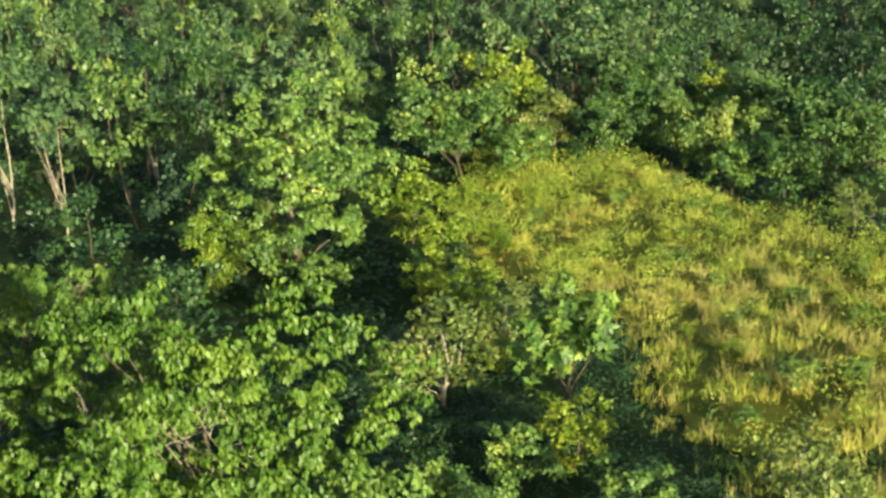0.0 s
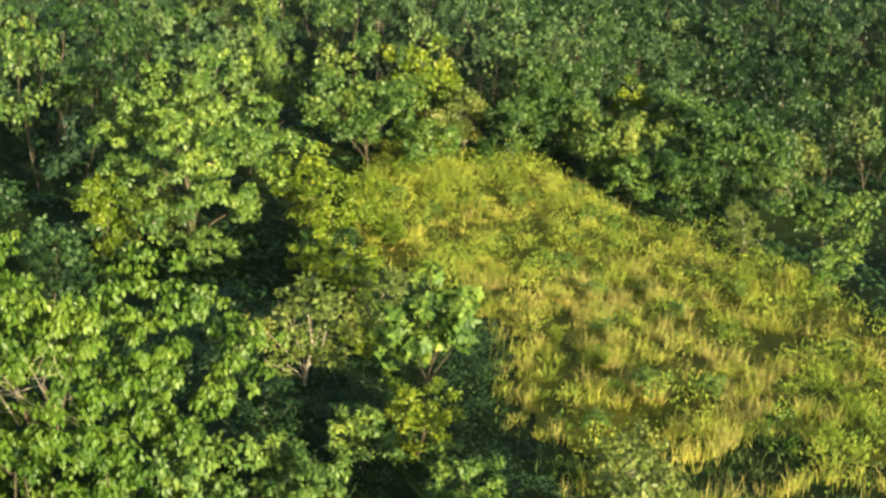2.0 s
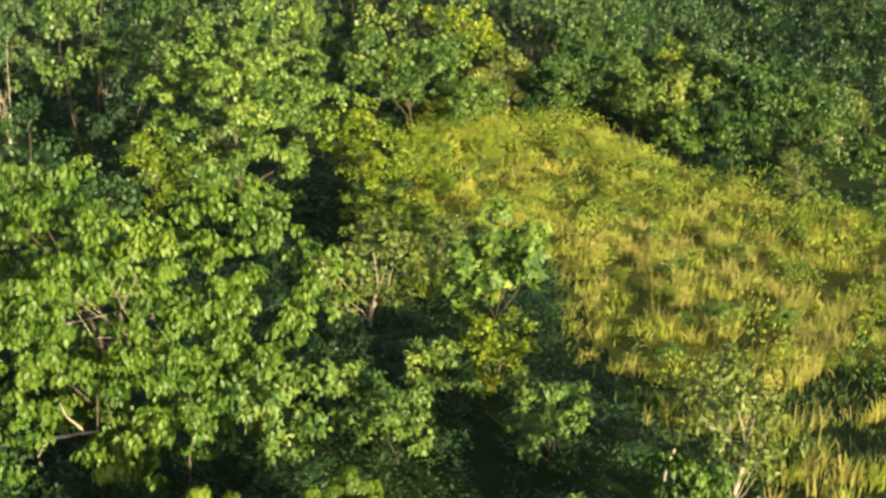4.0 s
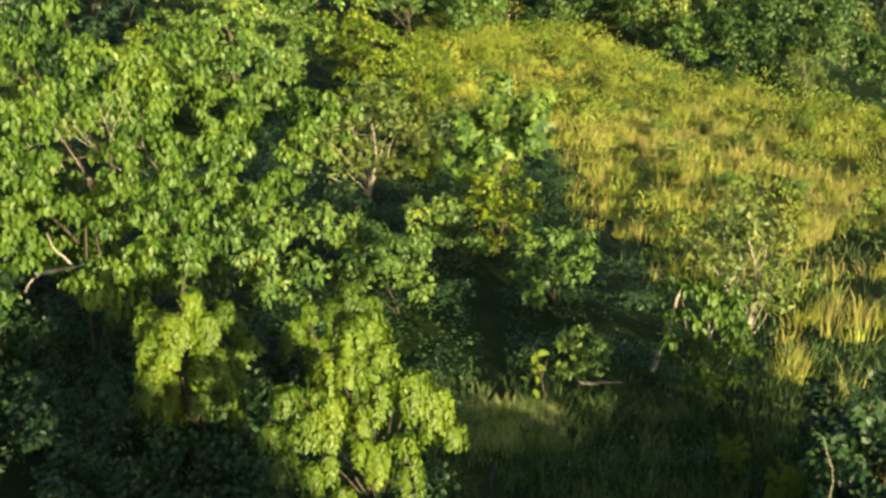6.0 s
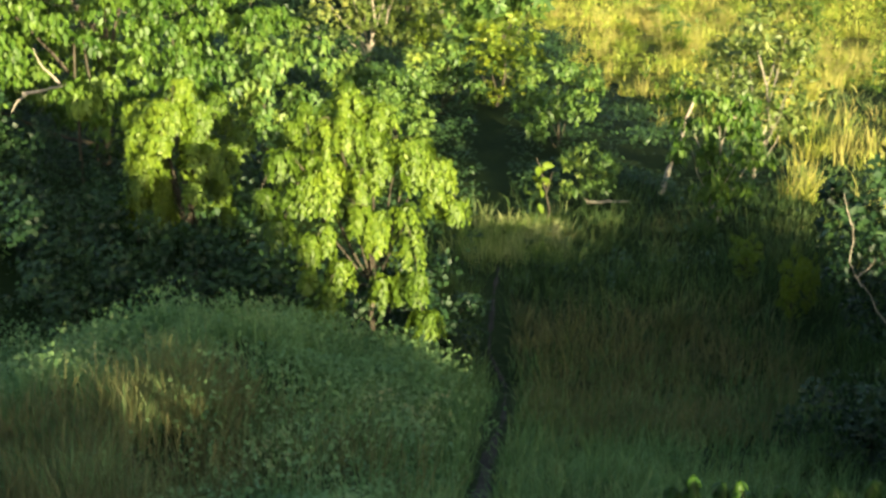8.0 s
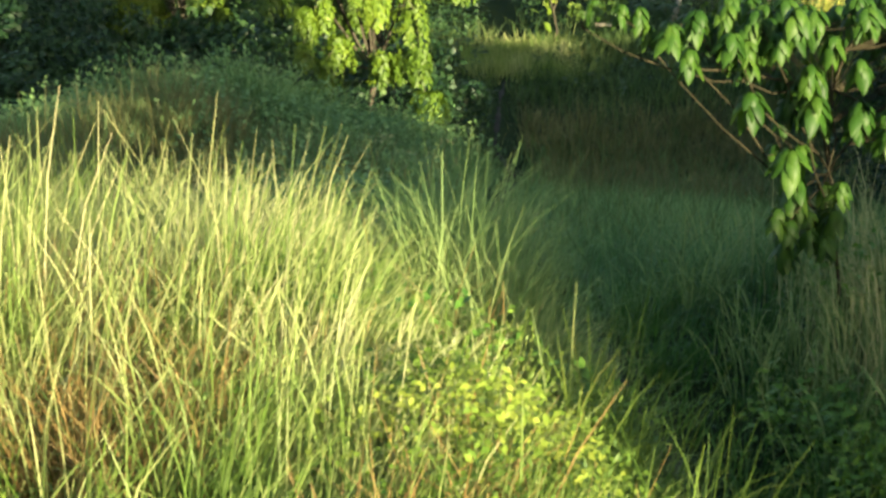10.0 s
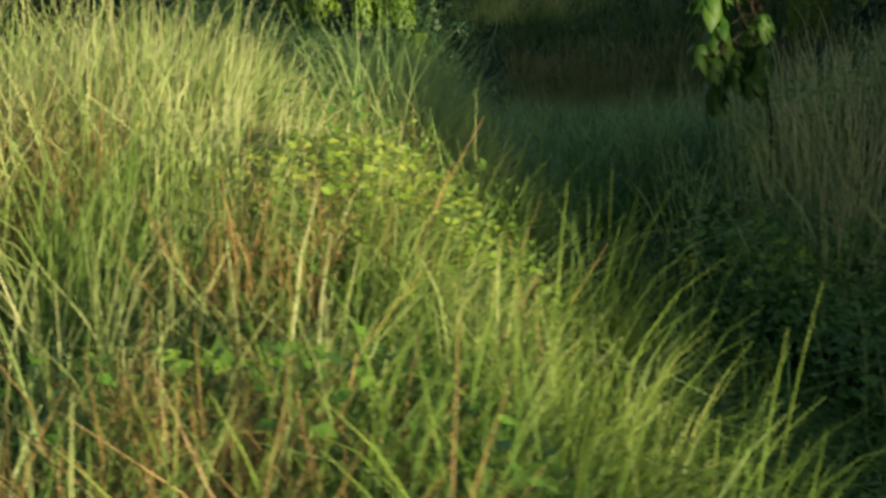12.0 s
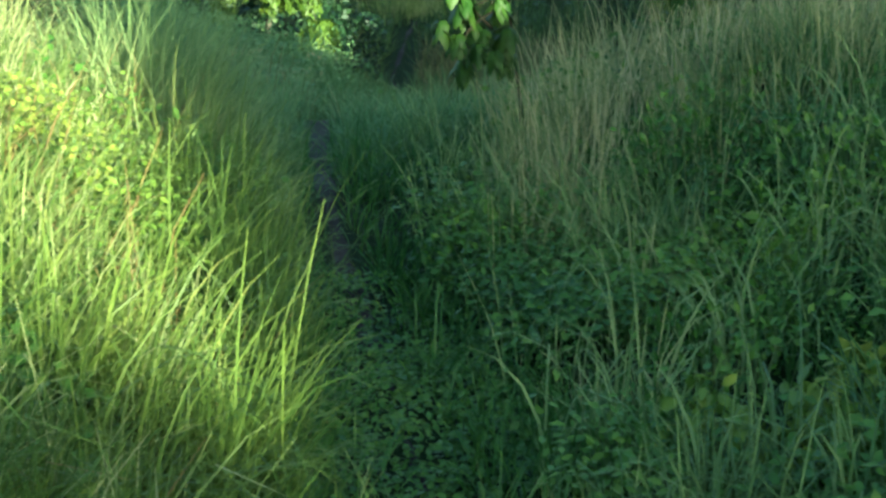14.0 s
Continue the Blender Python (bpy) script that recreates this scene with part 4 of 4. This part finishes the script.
place("shrub_d", -9.8, -1.4, 0.6, 100, 1.1)
place("shrub_d", -13.5, -7.5, 0.72, 220, 1.1)
place("shrub_d", -6.6, -0.4, 0.8, 300, 1.1)
place("shrub_g", -2.8, 11.9, 0.8, 300, 1.1)
place("shrub_g", -5.3, 9.3, 0.8, 30, 0.9)
place("shrub_g", -7.5, 6.6, 1.35, 75, 0.8)
place("shrub_d", -7.6, 12.5, 0.5, 80, 1.2)
place("shrub_d", -6.6, 15.8, 0.6, 180, 1.2)
place("shrub_d", -8.5, 20.0, 0.6, 10, 1.3)
place("shrub_d", -2.4, 16.5, 0.55, 240, 1.2)
place("shrub_d", -8.8, 27.0, 0.7, 310, 1.3)
place("shrub_y", -3.4, 25.5, 0.45, 210, 1.3)
place("shrub_y", -0.6, 26.5, 0.4, 20, 1.4)
place("shrub_y", -6.6, 36.0, 0.6, 70, 1.3)
place("shrub_y", -3.6, 44.5, 0.6, 330, 1.3)
place("shrub_y", -4.6, 50.5, 0.65, 110, 1.3)
# three shrubs added on the right-hand ridge to cast shade into the hollow
place("shrub_d", 7.5, -7.4, 0.95, 60, 1.0)
place("shrub_d", 7.4, -4.6, 1.0, 160, 1.0)
place("shrub_d", 6.0, -9.2, 0.65, 260, 1.0)

# trees beyond the meadow
place("slim_b", -25.6, 64.0, 1.0, 0, 1.3)
place("slim_a", -31.0, 60.0, 1.05, 50, 0.8)
place("slim_a", -16.3, 63.0, 1.1, 100, 0.95)
place("broad_b", -12.5, 69.0, 0.8, 140, 0.62)
place("slim_b", -7.5, 67.0, 0.76, 60, 1.05)
place("shrub_y", -2.2, 68.5, 1.75, 60, 1.0)
place("slim_a", 4.2, 76.0, 1.0, 220, 1.3)
place("shrub_y", 13.7, 81.0, 1.35, 140, 0.8)
place("spread", 7.7, 71.5, 1.4, 10, 0.7)
place("spread", 16.4, 77.0, 1.3, 80, 0.85)
place("spread", 10.6, 60.5, 1.15, 130, 0.75)
place("spread", 18.6, 58.5, 1.25, 190, 0.85)
place("spread", 17.5, 65.0, 1.25, 230, 0.9)
place("slim_c", 20.0, 67.5, 0.8, 0, 1.0)
place("spread", 14.2, 55.5, 0.9, 300, 0.9)
place("spread", 21.5, 49.0, 1.0, 340, 0.9)
place("spread", -5.0, 60.0, 1.45, 20, 0.95)
place("slim_c", -9.5, 68.0, 0.66, 20, 0.7)
place("shrub_g", -1.0, 61.0, 1.1, 20, 1.2)
place("shrub_p", 0.5, 66.0, 0.95, 20, 1.1)
place("spread", 4.0, 63.5, 0.95, 250, 0.85)
place("spread", 7.0, 66.5, 1.05, 290, 0.85)

# forest behind, thinning towards the sides
r = np.random.default_rng(5)
spots = []
for _ in range(5000):
    y = r.uniform(48, 155)
    x = r.uniform(-0.36, 0.36) * (y + 38) + r.uniform(-4, 4)
    if -20 < x < 21 and y < 74 or (x > 8 and y < 70) or (x > -24 and y < 58):
        continue
    if all((x - a) ** 2 + (y - b) ** 2 > 11 for a, b in spots):
        spots.append((x, y))
for x, y in spots[:300]:
    key = (("slim_a", "slim_a", "slim_c", "slim_a", "slim_b", "slim_a", "slim_c", "slim_b", "slim_a", "slim_p"), ("slim_a", "slim_c", "slim_c", "slim_c", "slim_c", "slim_a", "slim_c", "slim_c", "slim_b", "slim_p"))[x > 6][int(r.integers(10))]
    s = r.uniform(0.6, 1.1) * (0.8 if x > 8 else 1.0)
    place(key, x, y, s, r.uniform(0, 360), r.uniform(0.6, 0.95), group="forest trees")

for _ in range(60):
    y = r.uniform(88, 160)
    place("slim_c" if r.uniform() < 0.7 else "slim_a", r.uniform(8, 0.34 * (y + 38)), y, r.uniform(0.85, 1.2), r.uniform(0, 360), r.uniform(0.7, 1.0), group="forest trees")

# large-leaved tree on the slope beside the footpath: rosettes of hanging leaves on long thin limbs
def hanging_leaf(length, width, steep):
    """One leaf that leaves its stalk sideways and bends down; x is its way, z up."""
    u = np.linspace(0, 1, 7)
    bend = steep + (1.5 - steep) * u ** 0.6
    x, z = np.cumsum(np.cos(bend)) * length / 7, -np.cumsum(np.sin(bend)) * length / 7
    half = width * np.sin(np.pi * np.clip(u * 0.93 + 0.06, 0, 1) ** 0.75)
    v = np.concatenate([np.stack([x - abs(side) * 0.35 * half, side * half, z - abs(side) * 0.35 * half], -1) for side in (-1, 0, 1)])
    f = [(k + 7 * j, k + 1 + 7 * j, k + 8 + 7 * j, k + 7 + 7 * j) for j in (0, 1) for k in range(6)]
    return v, np.array(f)


def make_large_leaved():
    r = np.random.default_rng(31)
    root = new("large_leaved_tree")
    foot = np.array([0.25, -27.0, float(ground(0.25, -27.0))])
    root.matrix_basis = Matrix.Translation(foot)
    line = wander(r, (0, 0, -0.2), (-0.1, 0, 6.1 - foot[2]), 8, 0.04)
    v, f = tube(line, np.linspace(0.016, 0.008, 8), 7)
    part("trunk", fast_mesh("trunk", v, f, DARKBARK, True), root)
    # heads of the near side, as (x, z, size), from the long arm down to the hanging one
    front = ((-1.55, 6.44, 0.7), (-1.40, 6.46, 0.7), (-1.27, 6.40, 0.8), (-1.20, 6.28, 0.8), (-1.09, 6.32, 1.0), (-0.92, 6.38, 1.05), (-0.95, 6.15, 1.0), (-0.72, 6.28, 1.15), (-0.60, 6.20, 0.9), (-0.55, 6.38, 1.0), (-0.42, 6.26, 0.9), (-0.35, 6.44, 1.1), (-0.18, 6.38, 1.1), (-0.08, 6.24, 1.0),
             (-0.54, 5.86, 1.25), (-0.19, 6.04, 1.1), (-0.14, 5.84, 1.2), (0.12, 6.08, 1.0), (0.15, 5.80, 1.1), (0.30, 5.66, 1.0), (0.35, 6.0, 1.1), (-0.28, 5.52, 1.4), (-0.22, 5.30, 1.2), (-0.37, 5.16, 0.9), (-0.27, 5.04, 1.0), (-0.12, 4.96, 0.9), (0.02, 5.34, 0.8))
    heads = [(np.array([x, -27.5 + 0.25 * abs(math.sin(9 * x)), z]), q) for x, z, q in front]
    for x0, x1, z0, z1, count in ((-0.75, 0.6, 6.2, 6.45, 16), (-0.3, 0.6, 5.7, 6.1, 9), (-0.42, 0.1, 4.75, 5.5, 12)):
        for _ in range(count):
            heads.append((np.array([r.uniform(x0, x1), r.uniform(-27.3, -26.9), r.uniform(z0, z1)]), r.uniform(0.85, 1.15)))
    while len(heads) < 157:
        p = np.array([r.uniform(-0.9, 2.2), r.uniform(-27.4, -25.2), 0])
        p[2] = 6.44 - 0.25 * (p[1] + 27.4) - 0.06 * abs(p[0] - 0.3) + r.normal(0, 0.07)
        if all(np.linalg.norm(p - q) > 0.16 for q, _ in heads):
            heads.append((p, r.uniform(0.8, 1.15)))
    for _ in range(40):
        heads.append((np.array([r.uniform(0.35, 1.7), r.uniform(-27.3, -26.6), r.uniform(5.4, 6.2)]), r.uniform(0.8, 1.2)))
    shapes = [fast_mesh("leaf", *hanging_leaf(q, 0.20 * q, steep), DRAPE, True) for q, steep in ((0.135, -0.15), (0.165, 0.2), (0.185, 0.5))]
    joints = [line[4:]]
    for k in range(14):
        p = heads[(k * 2) % len(heads)][0] - foot
        pts = wander(r, line[int(r.integers(3, 7))], p - (0, -0.05, 0.10), 6, 0.03)
        v, f = tube(pts, np.linspace(0.009, 0.004, 6), 5)
        part("limb", fast_mesh("limb", v, f, DARKBARK, True), root)
        joints.append(pts)
    joints = np.concatenate(joints)
    rest = []
    for k, (p, size) in enumerate(heads):
        q = p - foot
        near = joints[np.argmin(((joints - q) ** 2).sum(1))]
        v, f = tube(wander(r, near, q, 5, 0.01), np.linspace(0.005, 0.003, 5), 5)
        twig = part("twig", fast_mesh("twig", v, f, DARKBARK, True), root)
        for tier, count in ((0, 5), (1, 6), (2, 5)):
            for j in range(count):
                turn = (j + 0.5 * (tier % 2)) * 6.283 / count + r.normal(0, 0.16) + k
                m = Matrix.Translation(q + np.array([0, 0, 0.05 - 0.025 * tier])) @ Matrix.Rotation(turn, 4, "Z") @ Matrix.Rotation(r.normal(0, 0.13), 4, "Y") @ Matrix.Rotation(r.normal(0, 0.16), 4, "X") @ Matrix.Scale(size * r.uniform(0.85, 1.15), 4)
                me = shapes[tier]
                if k < 27 and tier != 0 or k < 12:
                    part("leaf", me, twig).matrix_basis = m
                else:
                    co = np.empty(len(me.vertices) * 3, np.float32)
                    me.vertices.foreach_get("co", co)
                    rest.append(co.reshape(-1, 3) @ np.array(m.to_3x3()).T + np.array(m.translation))
    v = np.concatenate(rest)
    f = np.concatenate([hanging_leaf(1, 1, 0)[1] + 21 * k for k in range(len(rest))])
    tagged(part("foliage", fast_mesh("foliage", v, f, DRAPE, True), root), kind="stuff")
    return tagged(root, "small tree with rosettes of large glossy drooping leaves", "tree")


make_large_leaved()

# undergrowth shrubs between the trees
r = np.random.default_rng(9)
spots = []
for _ in range(3000):
    x, y = r.uniform(-34, 24), r.uniform(36, 74)
    if wood_floor(x, y) < 0.9 or abs(x) > 0.32 * (y + 40) or (x + 12) ** 2 + (y - 6) ** 2 < 9 or (x > 2.5 and y < 30):
        continue
    if all((x - a) ** 2 + (y - b) ** 2 > 9 for a, b in spots):
        spots.append((x, y))
for x, y in spots[:24]:
    key = ("shrub_g", "shrub_d", "shrub_g", "shrub_p", "shrub_d")[int(r.integers(5))]
    place(key, x, y, r.uniform(0.6, 1.15), r.uniform(0, 360), r.uniform(0.9, 1.3), group="undergrowth shrubs")

for k, (x, y) in enumerate(((-10.0, -7.0), (-12.5, -2.0), (-15.5, -3.5), (-7.0, 0.5), (-10.0, 1.0), (-14.0, 1.5), (-6.5, 4.0))):
    place("shrub_d", x, y, 0.55 + 0.1 * (k % 3), 70 * k, 1.2)


# ---- single small things ----
def dead_branch(name, label, legs, radius, material=PALE, seed=1, category="branch"):
    """Bare branch: the first leg is the stem, the others fork from it; each leg is (start, end)."""
    r = np.random.default_rng(seed)
    root = None
    for k, (a, b) in enumerate(legs):
        v, f = tube(wander(r, a, b, 7, 0.02 * np.linalg.norm(np.subtract(b, a))), np.linspace(radius, radius * 0.35, 7) * (1 if k == 0 else 0.6), 6)
        me = fast_mesh("stem" if k == 0 else "twig", v, f, material, True)
        if k == 0:
            root = tagged(new(name, me), label, category)
        else:
            part("twig", me, root)
    return root


g0 = float(ground(0, 0))
sapling = dead_branch("sapling", "thin young sapling with a few large yellow-green leaves", (((0, 0, g0 - 0.1), (-0.12, 0.05, g0 + 1.05)), ((-0.12, 0.05, g0 + 1.0), (-0.3, 0.1, g0 + 1.75)), ((-0.1, 0.05, g0 + 0.85), (0.12, 0.0, g0 + 1.5))), 0.035, BARK, 3, "sapling")
r = np.random.default_rng(41)
for k in range(11):
    c = np.array([-0.2, 0.05, g0 + 1.25]) + r.normal(0, 1, 3) * (0.16, 0.12, 0.32)
    v, f = leaf_cloud(c[None], unit(r.normal(0, 1, (1, 3)) + (0, -0.3, -0.5)), unit(r.normal(0, 0.4, (1, 3)) + (0, -0.6, 0.6)), np.array([0.30]), np.array([0.19]), LEAF, LEAF_FACES)
    part("leaf", fast_mesh("leaf", v, f, YELLOW), sapling.children[k % 2])
g1 = float(ground(1.4, 1.0))
dead_branch("fallen_branch", "pale fallen branch lying on the shaded grass", (((1.0, 1.0, g1 + 0.22), (2.1, 1.2, g1 + 0.2)), ((1.05, 1.0, g1 + 0.22), (0.85, 0.95, g1 + 0.45))), 0.05, PALE, 4)
dead_branch("leaning_trunk", "pale leaning bare trunk in the shade", (((3.0, 2.5, float(ground(3, 2.5)) - 0.2), (3.9, 3.1, 2.4)),), 0.09, PALE, 5, "trunk")
dead_branch("dead_sapling", "bare white dead sapling with forked twigs", (((6.0, -10.0, float(ground(6.0, -10.0)) - 0.1), (5.1, -10.0, 2.15)), ((5.1, -10.0, 2.12), (4.83, -10.0, 2.65)), ((4.83, -10.0, 2.62), (4.80, -10.05, 3.35)), ((4.80, -10.0, 3.3), (4.60, -10.1, 3.95)), ((5.0, -10.0, 2.3), (5.25, -10.2, 2.75))), 0.022, PALE, 6)
dead_branch("broken_limb", "broken pale limb caught in the big leafy tree", (((-13.4, 2.6, 2.6), (-11.9, 2.4, 3.0)), ((-12.4, 2.5, 2.9), (-12.9, 2.2, 3.9)), ((-13.2, 2.6, 2.65), (-13.6, 2.2, 2.2))), 0.06, PALE, 7)
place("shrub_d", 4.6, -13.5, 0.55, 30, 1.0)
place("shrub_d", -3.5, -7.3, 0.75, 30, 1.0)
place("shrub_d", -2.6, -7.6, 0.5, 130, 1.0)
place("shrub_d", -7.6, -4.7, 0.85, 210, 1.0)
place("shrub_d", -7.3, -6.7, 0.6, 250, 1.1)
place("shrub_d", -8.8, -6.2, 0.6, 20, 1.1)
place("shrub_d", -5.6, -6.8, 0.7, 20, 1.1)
place("shrub_y", 4.1, -3.7, 0.28, 30, 0.9)
place("shrub_y", 4.8, -5.8, 0.42, 130, 0.5)
place("shrub_y", 5.2, -5.4, 0.34, 40, 0.45)
place("shrub_y", 14.6, 37.4, 0.35, 30, 1.2)
place("shrub_g", 8.0, 20.1, 0.45, 60, 1.1)
place("shrub_g", 10.4, 20.5, 0.4, 90, 1.1)
place("broad_a", -20.5, 9.5, 0.68, 200, 0.95)
for k, (x, y) in enumerate(((-17.5, 1.0), (-16.0, 5.0), (-19.5, 4.5), (-18.0, -1.5), (-17.0, 13.0), (-21.0, 15.5))):
    place("shrub_d" if k % 3 else "shrub_g", x, y, 0.9 + 0.12 * (k % 3), 50 * k, 1.15)

# low plants
r = np.random.default_rng(77)
for x, y, q in ((1.0, -32.5, 1.0), (1.35, -32.3, 0.8), (0.85, -32.2, 0.7), (-3.35, -33.0, 0.32), (-1.9, -30.2, 0.9), (0.2, -28.6, 0.8)):
    place("herb", x, y, q, r.uniform(0, 360), 1.0, group="low leafy plants")
spots = []
while len(spots) < 32:
    x, y = r.uniform(-4, 21), r.uniform(6, 62)
    if field_keep(x, y) > 0.8 and all((x - a) ** 2 + (y - b) ** 2 > 6 for a, b in spots):
        spots.append((x, y))
        place(("shrub_g", "shrub_y", "shrub_g")[int(r.integers(3))], x, y, r.uniform(0.18, 0.36), r.uniform(0, 360), r.uniform(1.0, 1.5), group="meadow shrubs")
